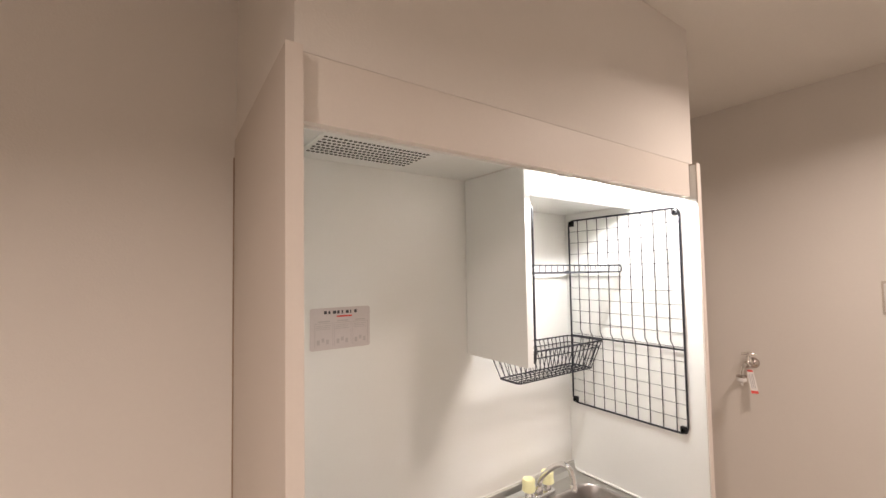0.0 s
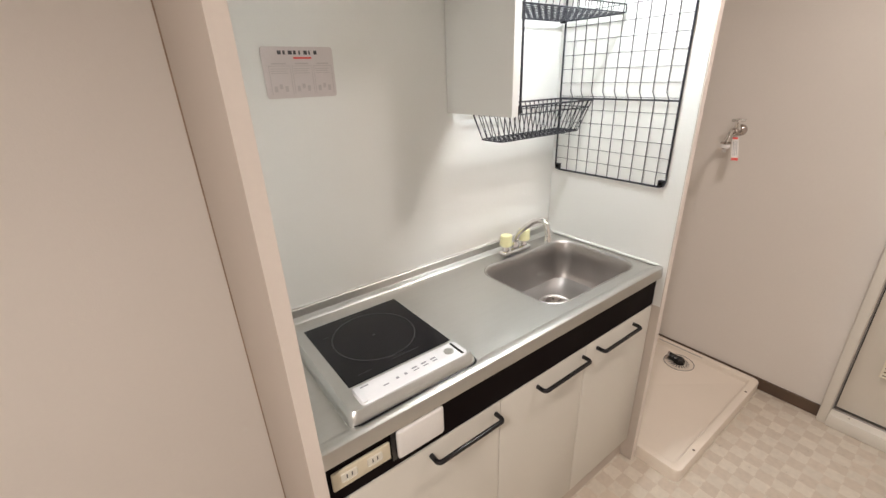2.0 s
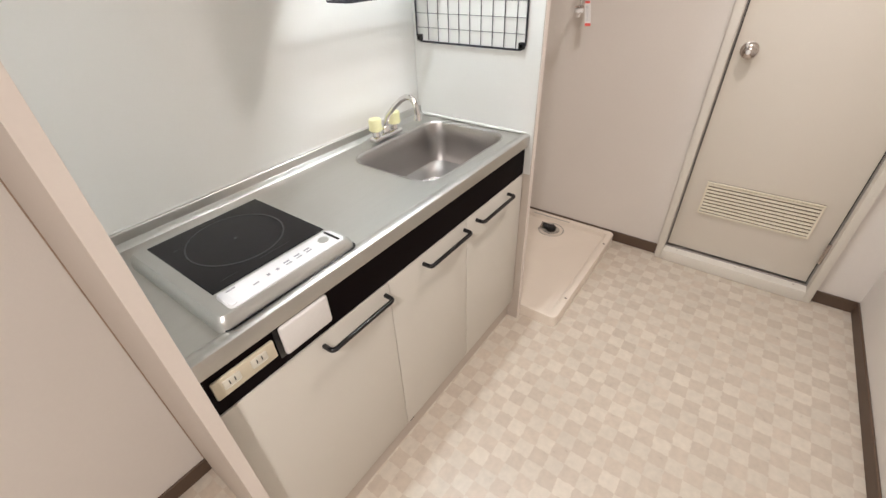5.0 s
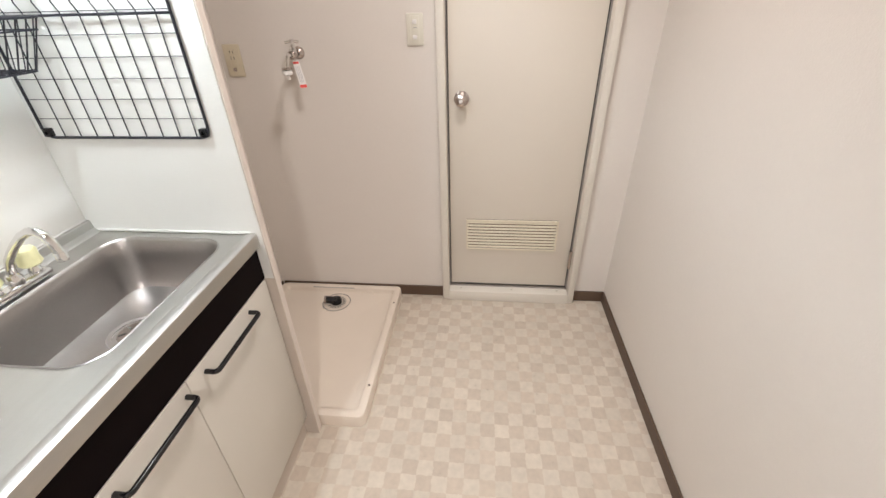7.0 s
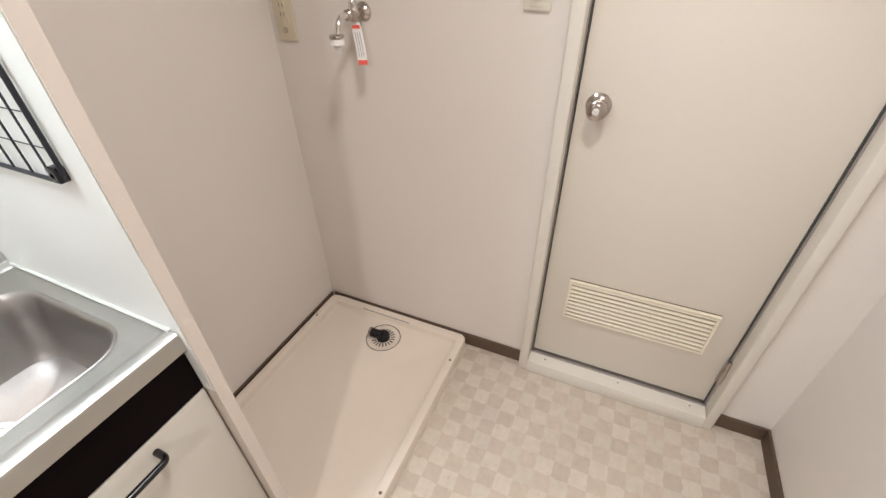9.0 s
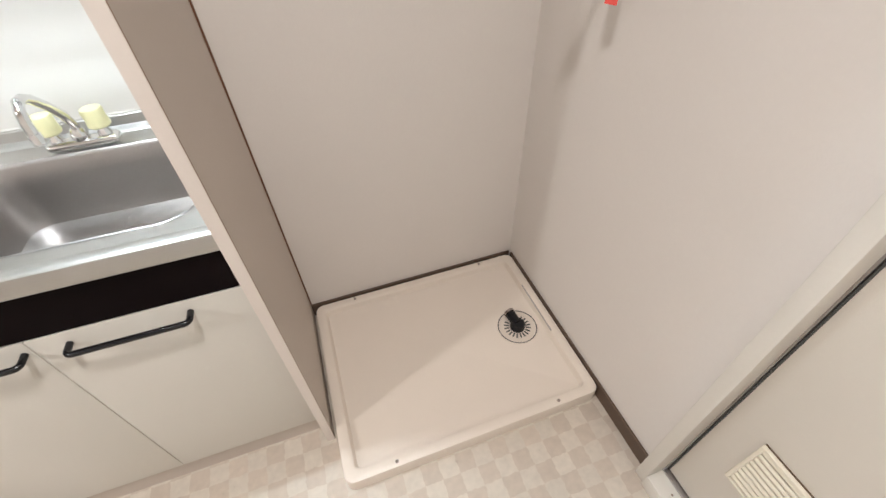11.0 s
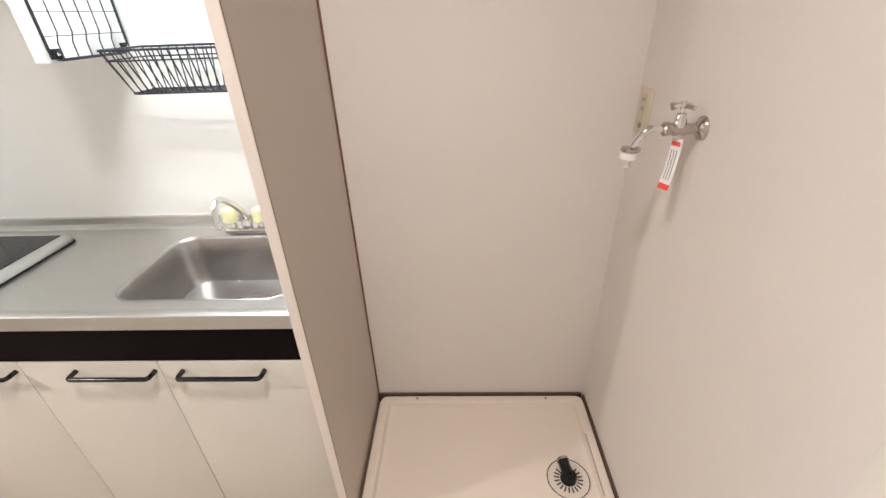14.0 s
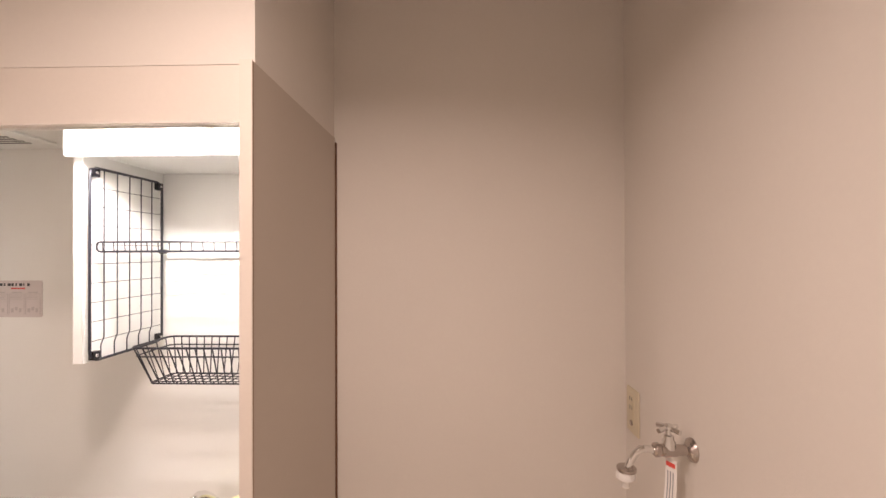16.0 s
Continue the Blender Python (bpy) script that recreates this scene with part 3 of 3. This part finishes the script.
child("nozzle", lathe([(0.0105, 0), (0.0105, 0.018), (0.009, 0.02)], (SPX, -0.213, WZ + 0.080), n=16), CHROME, tp)

# ---- hob ----
hb = thing("induction_hob", (0.32, -0.29, WZ), "silver built-in hob with scratched black glass top and white controls", "hob")
bx0, bx1, by0, by1 = 0.165, 0.473, -0.450, -0.098
loops = [rounded(bx0, bx1, by0, by1, 0.018, WZ - 0.004, 4), rounded(bx0, bx1, by0, by1, 0.018, WZ + 0.006, 4), rounded(bx0 + 0.004, bx1 - 0.004, by0 + 0.004, by1 - 0.004, 0.016, WZ + 0.017, 4), rounded(bx0 + 0.010, bx1 - 0.010, by0 + 0.010, by1 - 0.010, 0.014, WZ + 0.024, 4)]
hbm = bmesh.new()
loft(hbm, loops, True, True)
child("hob_body", hbm, HOBSTEEL, hb, "silver bevelled frame")
skb = bmesh.new()
loft(skb, [rounded(bx0 + 0.004, bx1 + 0.003, by0 - 0.004, by1, 0.018, WZ - 0.0035, 4), rounded(bx0 + 0.004, bx1 + 0.003, by0 - 0.004, by1, 0.018, WZ + 0.002, 4)], True, True)
child("seal", skb, BLACK, hb, "thin black rubber seal")
gx0, gx1, gy0, gy1 = 0.200, 0.455, -0.374, -0.122
gz = WZ + 0.0245
child("glass", box(gx0, gx1, gy0, gy1, gz - 0.006, gz + 0.001, 0.001, 1), GLASSTOP, hb, "black ceramic glass")
ring = bmesh.new()
cx, cy = (gx0 + gx1) / 2, (gy0 + gy1) / 2 + 0.006
loft(ring, [[(cx + r * math.cos(a * math.pi / 24), cy + r * math.sin(a * math.pi / 24), z) for a in range(48)] for r, z in ((0.099, gz + 0.0011), (0.099, gz + 0.0014), (0.0955, gz + 0.0014), (0.0955, gz + 0.0011))])
child("zone_ring", ring, RINGMARK, hb, "faint printed cooking ring")
for dx, dy, w, d in ((0.0, 0.108, 0.05, 0.0015), (0.0, 0.0, 0.006, 0.006), (-0.095, 0.06, 0.012, 0.002), (0.02, -0.108, 0.07, 0.0015), (-0.08, -0.11, 0.03, 0.0015)):
    child("glass_mark", box(cx + dx - w / 2, cx + dx + w / 2, cy + dy - d / 2, cy + dy + d / 2, gz + 0.0010, gz + 0.0013), RINGMARK, hb, "faint grey mark on the glass", False)
cp = bmesh.new()
loft(cp, [rounded(gx0 - 0.002, gx1 + 0.002, -0.438, -0.382, 0.012, gz - 0.003, 4), rounded(gx0 - 0.002, gx1 + 0.002, -0.438, -0.382, 0.012, gz + 0.0015, 4), rounded(gx0, gx1, -0.436, -0.384, 0.010, gz + 0.0025, 4)], True, True)
child("control_strip", cp, HOBWHITE, hb, "white control strip")
for x, w, d, y in ((0.225, 0.018, 0.003, -0.405), (0.262, 0.012, 0.003, -0.428), (0.290, 0.006, 0.006, -0.425), (0.310, 0.006, 0.006, -0.425), (0.334, 0.013, 0.004, -0.420), (0.334, 0.013, 0.003, -0.428), (0.358, 0.013, 0.004, -0.420), (0.358, 0.013, 0.003, -0.428), (0.382, 0.013, 0.004, -0.420), (0.382, 0.013, 0.003, -0.428)):
    child("touch_mark", box(x - w / 2, x + w / 2, y + 0.014 - d / 2, y + 0.014 + d / 2, gz + 0.002, gz + 0.0031), GREYINK, hb, "small grey touch mark", False)
for cx0, cx1, m_, lb_ in ((gx0 + 0.001, gx0 + 0.013, HOBWHITE, "raised white end grip"), (gx1 - 0.014, gx1 - 0.008, BLACK, "dark slanted recess")):
    eb_ = bmesh.new()
    loft(eb_, [rounded(cx0, cx1, -0.434, -0.386, 0.0028, gz + 0.0024, 3), rounded(cx0, cx1, -0.434, -0.386, 0.0028, gz + (0.0055 if m_ is HOBWHITE else 0.0030), 3)], False, True)
    child("end_grip", eb_, m_, hb, lb_)
child("power_button", lathe([(0.012, 0), (0.011, 0.002), (0, 0.003)], (0.424, -0.408, gz + 0.002), n=16), HOBSTEEL, hb, "oval silver power button")

hb.location.x += 0.011

# ---- base cupboards ----
DYF = -0.457        # face of the cupboard doors
bc = thing("base_cupboard", (0.68, -0.24, 0.0), "cream laminate base cupboard with black handles and dark upper band", "cupboard")
child("carcass", box(KX + 0.003, X1 - 0.002, DYF + 0.019, -0.002, 0.097, 0.69), PANEL_IN, bc)
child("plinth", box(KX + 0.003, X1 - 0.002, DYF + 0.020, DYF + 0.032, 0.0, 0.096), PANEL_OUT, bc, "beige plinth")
child("dark_band", box(KX + 0.003, X1 - 0.002, DYF + 0.0, DYF + 0.016, 0.703, 0.806, 0.001, 1), BLACKSTRIP, bc, "dark brown band under the worktop")
child("lower_edge", box(KX + 0.003, X1 - 0.002, DYF + 0.004, DYF + 0.018, 0.6975, 0.7025), BLACKSTRIP, bc)


def cupboard_door(x0, x1, hx0, hx1, label=""):
    d = child("door", box(x0 + 0.0012, x1 - 0.0012, DYF, DYF + 0.018, 0.098, 0.697, 0.0012, 2), CUPBOARD, bc, label)
    z, y = 0.668, DYF
    pts = [(hx0, y, z)] + arc((hx0 + 0.010, y - 0.018, z), 0.010, math.pi, math.pi * 1.5, (1, 0, 0), (0, 1, 0), 4) + arc((hx1 - 0.010, y - 0.018, z), 0.010, -math.pi / 2, 0, (1, 0, 0), (0, 1, 0), 4) + [(hx1, y, z)]
    hb_ = tube(pts, 0.0060, 10)
    bmesh.ops.translate(hb_, vec=-origin(bc), verts=hb_.verts)
    part("handle", hb_, BLACK, d, "black rounded bar handle", True)
    return d


cupboard_door(KX + 0.003, 0.552, 0.342, 0.536)
cupboard_door(0.552, 0.900, 0.688, 0.886)
cupboard_door(0.900, X1 - 0.002, 0.955, 1.155)
for hx in (0.575, ):
    child("bottom_hinge", box(hx - 0.01, hx + 0.008, DYF + 0.002, DYF + 0.018, 0.090, 0.0965), HOLE, bc, "small dark hinge foot")

# ---- socket and switch boxes on the dark band ----
so = thing("band_socket", (0.18, DYF, 0.75), "cream double socket on the dark band, with faded marks", "socket")
child("plate", box(0.122, 0.243, DYF - 0.008, DYF, 0.738, 0.780, 0.003, 2), AGED, so)
for sx in (0.155, 0.208):
    child("insert", box(sx - 0.016, sx + 0.016, DYF - 0.0095, DYF - 0.007, 0.753, 0.773, 0.003, 2), SWITCHP, so)
    for dx in (-0.005, 0.005):
        child("slot", box(sx + dx - 0.001, sx + dx + 0.001, DYF - 0.0102, DYF - 0.0088, 0.759, 0.768), HOLE, so)
sb = thing("band_switch_box", (0.32, DYF, 0.73), "white plastic cover box on the dark band", "cover box")
child("box_back", box(0.246, 0.364, DYF - 0.006, DYF, 0.724, 0.800, 0.002, 2), BLACK, sb, "black mounting plate")
child("cover", box(0.256, 0.370, DYF - 0.017, DYF - 0.006, 0.730, 0.802, 0.007, 3), PLASTIC, sb, "white rounded cover")

# ---- washer pan ----
PX0, PX1, PY0, PY1, PZ = 1.300, 2.102, -0.647, -0.002, 0.055
wp = thing("washing_machine_pan", (1.7, -0.32, 0), "beige plastic washing machine drip pan on the floor", "washer pan")
bm = bmesh.new()
RR = 0.028
loft(bm, [rounded(PX0, PX1, PY0, PY1, RR, 0.0, 6), rounded(PX0, PX1, PY0, PY1, RR, PZ - 0.006, 6), rounded(PX0 + 0.002, PX1 - 0.002, PY0 + 0.002, PY1 - 0.002, RR, PZ - 0.001, 6), rounded(PX0 + 0.006, PX1 - 0.006, PY0 + 0.006, PY1 - 0.006, RR, PZ, 6),
          rounded(PX0 + 0.028, PX1 - 0.028, PY0 + 0.028, PY1 - 0.028, 0.018, PZ, 6), rounded(PX0 + 0.033, PX1 - 0.033, PY0 + 0.033, PY1 - 0.033, 0.016, PZ - 0.003, 6), rounded(PX0 + 0.040, PX1 - 0.040, PY0 + 0.040, PY1 - 0.040, 0.013, PZ - 0.022, 6),
          rounded(PX0 + 0.050, PX1 - 0.050, PY0 + 0.050, PY1 - 0.050, 0.012, PZ - 0.025, 6)], True, True)
child("tray", bm, PAN, wp)
for sx, sy in ((1.448, -0.632), (1.962, -0.632), (1.448, -0.016), (1.958, -0.016)):
    child("screw", lathe([(0.0055, 0), (0.0045, 0.002), (0, 0.0015)], (sx, sy, PZ), n=12), DARKCHROME, wp, "small metal screw")
child("overflow_slot", box(PX1 - 0.033, PX1 - 0.027, -0.400, -0.175, PZ - 0.006, PZ - 0.0005), PANGREY, wp, "grey overflow slot")
DC = (1.976, -0.330, PZ - 0.025)
child("drain_flange", lathe([(0.074, 0), (0.072, 0.003), (0.065, 0.002), (0.063, 0.0015), (0.0, 0.0015)], DC, n=40), PAN, wp, "round drain flange")
child("drain_groove", lathe([(0.0705, 0.0030), (0.0700, 0.0038), (0.0678, 0.0038), (0.0672, 0.0024)], DC, n=40, caps=False), INK, wp, "thin dark ring")
for k in range(20):
    a = 2 * math.pi * (k + 0.5) / 20
    if 60 < math.degrees(a) < 120:
        continue
    p0 = Vector(DC) + Vector((0.031 * math.cos(a), 0.031 * math.sin(a), 0.0018))
    p1 = Vector(DC) + Vector((0.047 * math.cos(a), 0.047 * math.sin(a), 0.0018))
    part("drain_slot", box(-0.0090, 0.0090, -0.0026, 0.0026, 0, 0.0006), HOLE, wp).matrix_local = Matrix.Translation(Vector((0, 0, 0)) + (p0 + p1) / 2 - origin(wp)) @ pose(0, 0, 0, 0, 0, math.degrees(a))
eb = thing("drain_elbow", DC, "black drain elbow socket in the pan's drain", "drain fitting")
child("cup", lathe([(0.027, 0.001), (0.027, 0.020), (0.021, 0.028), (0.0, 0.030)], DC, n=24), BLACK, eb)
child("outlet", tube([(DC[0] - 0.001, DC[1] + 0.004, DC[2] + 0.016), (DC[0] - 0.005, DC[1] + 0.026, DC[2] + 0.020), (DC[0] - 0.009, DC[1] + 0.050, DC[2] + 0.024)], 0.0185, 16), BLACK, eb, "black pipe stub")
child("lip", tube([(DC[0] - 0.009, DC[1] + 0.048, DC[2] + 0.024), (DC[0] - 0.0105, DC[1] + 0.057, DC[2] + 0.025)], 0.0205, 16), DARKCHROME, eb, "worn rim")

# ---- washer tap ----
TY, TZ = -0.318, 1.180
wtap = thing("washing_machine_tap", (2.06, TY, TZ), "chrome washing machine wall tap with white hose adaptor", "tap")
child("flange", lathe([(0.024, 0), (0.023, -0.004), (0.014, -0.011), (0.010, -0.014)], (XD - 0.0002, TY, TZ), "x", 28), DARKCHROME, wtap, "chrome wall flange")
child("body", lathe([(0.010, 0), (0.011, -0.018), (0.013, -0.024), (0.014, -0.045), (0.011, -0.052), (0.014, -0.056), (0.014, -0.064), (0.010, -0.068)], (XD - 0.012, TY, TZ), "x", 20), DARKCHROME, wtap, "worn chrome valve body")
child("bonnet", lathe([(0.014, 0), (0.013, 0.014), (0.010, 0.018), (0.010, 0.026), (0.005, 0.028), (0.005, 0.040)], (XD - 0.048, TY, TZ + 0.004), "z", 18), CHROME, wtap)
child("cross_handle", tube([(XD - 0.074, TY - 0.012, TZ + 0.043), (XD - 0.050, TY, TZ + 0.046), (XD - 0.026, TY + 0.012, TZ + 0.043)], 0.0048, 10), CHROME, wtap, "chrome cross handle")
bm = tube([(XD - 0.060, TY + 0.022, TZ + 0.043), (XD - 0.048, TY, TZ + 0.046), (XD - 0.036, TY - 0.022, TZ + 0.043)], 0.0052, 10)
child("cross_handle_arm", bm, CHROME, wtap)
child("handle_cap", lathe([(0.009, 0), (0.009, 0.006), (0.005, 0.009), (0, 0.009)], (XD - 0.048, TY, TZ + 0.044), "z", 16), CHROME, wtap)
spt = [(XD - 0.078, TY, TZ), (XD - 0.092, TY, TZ + 0.002), (XD - 0.104, TY, TZ + 0.001), (XD - 0.115, TY, TZ - 0.008), (XD - 0.124, TY, TZ - 0.022), (XD - 0.131, TY, TZ - 0.038)]
child("spout", tube(spt, 0.0075, 12), CHROME, wtap, "bent chrome spout")
child("nozzle_collar", lathe([(0.010, 0.006), (0.019, 0.004), (0.019, -0.002), (0.012, -0.004)], (XD - 0.133, TY, TZ - 0.040), "z", 18), DARKCHROME, wtap, "metal collar")
child("hose_adaptor", lathe([(0.016, 0.0), (0.018, -0.004), (0.018, -0.014), (0.010, -0.018), (0.007, -0.020), (0.007, -0.032), (0.0, -0.032)], (XD - 0.135, TY, TZ - 0.044), "z", 18), PLASTIC, wtap, "white plastic hose adaptor")

# ---- hanging tag ----
tg = thing("hanging_tag", (2.07, TY, 1.11), "white and red paper tag hanging from the wall tap", "tag")
GX, GY = XD - 0.043, TY + 0.002


def strip(z0, z1, w, front=0.0, t=0.0008):
    b = bmesh.new()
    n = 6
    loops_ = []
    for i in range(n + 1):
        z = z0 + (z1 - z0) * i / n
        s = (TZ - 0.02 - z)
        y = GY - 0.24 * s
        x = GX + front - 0.20 * s + 0.003 * math.sin(s * 30)
        dx, dy = 0.21 * w, 0.45 * w
        loops_.append([(x - dx, y + dy, z), (x + dx, y - dy, z), (x + dx + t, y - dy, z), (x - dx + t, y + dy, z)])
    loft(b, loops_, True, True)
    return b


child("paper", strip(TZ - 0.02, TZ - 0.108, 0.025), PAPER, tg)
child("red_foot", strip(TZ - 0.108, TZ - 0.119, 0.025), RED, tg, "red printed end")
child("red_badge", strip(TZ - 0.026, TZ - 0.034, 0.020, -0.0010), RED, tg, "small red badge")
for k in (-0.006, 0.0, 0.006):
    b = strip(TZ - 0.042, TZ - 0.100, 0.0012, -0.0012)
    bmesh.ops.translate(b, vec=(-k * 0.42, k * 0.9, 0), verts=b.verts)
    child("print_line", b, GREYINK, tg, "thin line of unreadable print")
child("string", tube([(GX, GY, TZ - 0.022), (GX + 0.002, GY, TZ - 0.010)], 0.0008, 5), PAPER, tg)


# ---- plates on the wall with the door ----
def wall_plate(name, yc, zc, w, hgt, material, label, category):
    s = thing(name, (XD, yc, zc), label, category)
    child("plate", box(XD - 0.007, XD - 0.0002, yc - w / 2, yc + w / 2, zc - hgt / 2, zc + hgt / 2, 0.003, 2), material, s)
    return s


s = wall_plate("wall_socket", -0.044, 1.155, 0.070, 0.120, AGED, "yellowed cream wall socket with an earth terminal", "socket")
child("socket_face", box(XD - 0.0095, XD - 0.006, -0.056, -0.032, 1.131, 1.201, 0.003, 2), AGED, s)
for z in (1.188, 1.165):
    for dy in (-0.006, 0.006):
        child("slot", box(XD - 0.0102, XD - 0.009, -0.044 + dy - 0.001, -0.044 + dy + 0.001, z - 0.005, z + 0.005), HOLE, s)
child("earth_terminal", lathe([(0.008, 0), (0.007, -0.004), (0, -0.005)], (XD - 0.0065, -0.042, 1.122), "x", 12), DARKCHROME, s, "small dull earth terminal")
s = wall_plate("light_switch", -0.788, 1.254, 0.064, 0.108, SWITCHP, "ivory light switch plate with two rockers beside the door", "light switch")
child("frame", box(XD - 0.0085, XD - 0.0065, -0.788 - 0.016, -0.788 + 0.016, 1.208, 1.300, 0.002, 2), SWITCHP, s)
for z in (1.280, 1.228):
    child("rocker", box(XD - 0.012, XD - 0.008, -0.788 - 0.008, -0.788 + 0.008, z - 0.007, z + 0.007, 0.002, 2), PLASTIC, s, "small white rocker")
child("indicator", box(XD - 0.0090, XD - 0.0083, -0.788 - 0.008, -0.788 + 0.006, 1.259, 1.261), GREYINK, s, "small grey mark")
s = wall_plate("notice_card", -0.790, 1.481, 0.112, 0.106, PLASTIC, "white card with dark and blue print on a beige holder", "sign")
child("backing", box(XD - 0.004, XD - 0.0001, -0.852, -0.728, 1.420, 1.542, 0.002, 1), PANEL_OUT, s, "beige backing frame")
tri = bmesh.new()
loft(tri, [[(x, -0.742, 1.519), (x, -0.772, 1.519), (x, -0.762, 1.497), (x, -0.752, 1.497)] for x in (XD - 0.0078, XD - 0.0068)], True, True)
child("dark_mark", tri, INK, s, "dark wedge-shaped mark", False)
tri = bmesh.new()
loft(tri, [[(x, -0.780, 1.521), (x, -0.818, 1.521), (x, -0.818, 1.489), (x, -0.764, 1.489)] for x in (XD - 0.0078, XD - 0.0068)], True, True)
child("blue_mark", tri, BLUE, s, "blue printed shape", False)

# ---- door ----
df = thing("door_1", (XD, (DY0 + DY1) / 2, 0), "beige bathroom door in a painted frame, closed", "door", kind="structure")
for a, b in ((DY1, DY1 + FW), (DY0 - FW2, DY0)):
    child("jamb", box(XD - 0.034, XD + 0.10, a, b, 0.0, DZ1 + FW, 0.003, 2), FRAMEPAINT, df, "painted side frame")
child("head_frame", box(XD - 0.026, XD + 0.10, DY0, DY1, DZ1 + 0.001, DZ1 + FW, 0.003, 2), FRAMEPAINT, df, "painted top frame")
child("threshold", box(XD - 0.040, XD + 0.10, DY0, DY1, 0.0, DZ0 - 0.012, 0.004, 2), FRAMEPAINT, df, "painted raised threshold")
for a, b in ((DY1 - 0.004, DY1), (DY0, DY0 + 0.006)):
    child("edge_strip", box(XD + 0.016, XD + 0.024, a, b, DZ0 - 0.012, DZ1), ALU, df, "grey metal edge strip")
child("bottom_strip", box(XD + 0.010, XD + 0.03, DY0, DY1, DZ0 - 0.0119, DZ0 - 0.005), ALU, df, "metal sill strip")
for a in (DY0 + 0.0065, DY1 - 0.009):
    child("gap_seal", box(XD + 0.0195, XD + 0.0218, a, a + 0.0035, DZ0, DZ1 - 0.003), HOLE, df, "thin dark gap seal")
for sy in (DY0 + 0.05, (DY0 + DY1) / 2 - 0.02, DY1 - 0.06):
    child("sill_screw", lathe([(0.0035, 0), (0.003, 0.0012), (0, 0.0012)], (XD - 0.008, sy, DZ0 - 0.012), n=10), DARKCHROME, df, "small sill screw")
lf = child("leaf", box(XD + 0.022, XD + 0.058, DY0 + 0.006, DY1 - 0.005, DZ0, DZ1 - 0.003, 0.002, 2), DOORPAINT, df, "beige sheeted door leaf")
LY0, LY1, LZ0, LZ1 = -1.418, -0.985, 0.284, 0.446
# The backing sheet is coloured as the shade seen between the slats.
lv = child("louvre_vent", box(XD + 0.0195, XD + 0.0225, LY0, LY1, LZ0, LZ1), LOUVREBACK, df, "cream plastic door louvre")
for k in range(9):
    z = LZ0 + 0.007 + (LZ1 - LZ0 - 0.014) * (k + 0.5) / 9
    b = bmesh.new()
    loft(b, [[(XD + 0.0190, y, z + 0.0050), (XD + 0.0150, y, z + 0.0044), (XD + 0.0125, y, z + 0.0010), (XD + 0.0120, y, z - 0.0035), (XD + 0.0140, y, z - 0.0043), (XD + 0.0190, y, z - 0.0020)] for y in (LY0 + 0.008, LY1 - 0.008)], True, True)
    bmesh.ops.translate(b, vec=-origin(lv), verts=b.verts)
    part("slat", b, CREAM, lv)
for a, b_ in ((LY0, LY0 + 0.008), (LY1 - 0.008, LY1)):
    b = box(XD + 0.009, XD + 0.0185, a, b_, LZ0, LZ1, 0.001, 1)
    bmesh.ops.translate(b, vec=-origin(lv), verts=b.verts)
    part("side_rail", b, CREAM, lv)
for z0, z1, nm in ((LZ1 - 0.006, LZ1, "top_rail"), (LZ0, LZ0 + 0.006, "bottom_rail")):
    b = box(XD + 0.009, XD + 0.0185, LY0 + 0.008, LY1 - 0.008, z0, z1, 0.001, 1)
    bmesh.ops.translate(b, vec=-origin(lv), verts=b.verts)
    part(nm, b, CREAM, lv)
KY, KZ = -0.961, 0.998
kb = child("knob", lathe([(0.031, 0), (0.031, -0.003), (0.024, -0.007), (0.013, -0.009), (0.012, -0.018), (0.021, -0.024), (0.0250, -0.034), (0.024, -0.046), (0.017, -0.051), (0.0, -0.052)], (XD + 0.022, KY, KZ), "x", 32), DARKCHROME, df, "round polished door knob")
part("thumb_turn", lathe([(0.008, 0), (0.007, -0.008), (0, -0.009)], Vector((XD + 0.022 - 0.051, KY, KZ)) - origin(kb), "x", 14), PLASTIC, kb, "pale lock button")
child("strike", box(XD + 0.012, XD + 0.02, DY1 - 0.004, DY1 + 0.001, KZ - 0.002, KZ + 0.030), ALU, df, "metal latch edge")
for z in (0.235, 1.80):
    hg = child("hinge", lathe([(0.0065, -0.05), (0.0065, 0.05)], (XD + 0.010, DY0 + 0.004, z), "z", 12), DARKCHROME, df, "old metal hinge")
    b = box(XD + 0.0095, XD + 0.0125, DY0 - 0.001, DY0 + 0.014, z - 0.05, z + 0.05)
    bmesh.ops.translate(b, vec=-origin(hg), verts=b.verts)
    part("hinge_plate", b, DARKCHROME, hg)

# ---- ceiling lamps ----
for nm, x, y, r in (("ceiling_light", 1.36, -1.02, 0.11), ("ceiling_light", -1.0, -1.32, 0.13)):
    cl = thing(nm, (x, y, CZ), "round white ceiling light, switched on", "ceiling light", "ceiling lights")
    child("base", lathe([(r, 0), (r, -0.02), (r - 0.01, -0.024)], (x, y, CZ), n=32), PLASTIC, cl)
    child("diffuser", lathe([(r - 0.012, -0.024), (r - 0.014, -0.05), (r * 0.7, -0.062), (0, -0.066)], (x, y, CZ), n=32), GLOWWARM, cl, "glowing round diffuser")
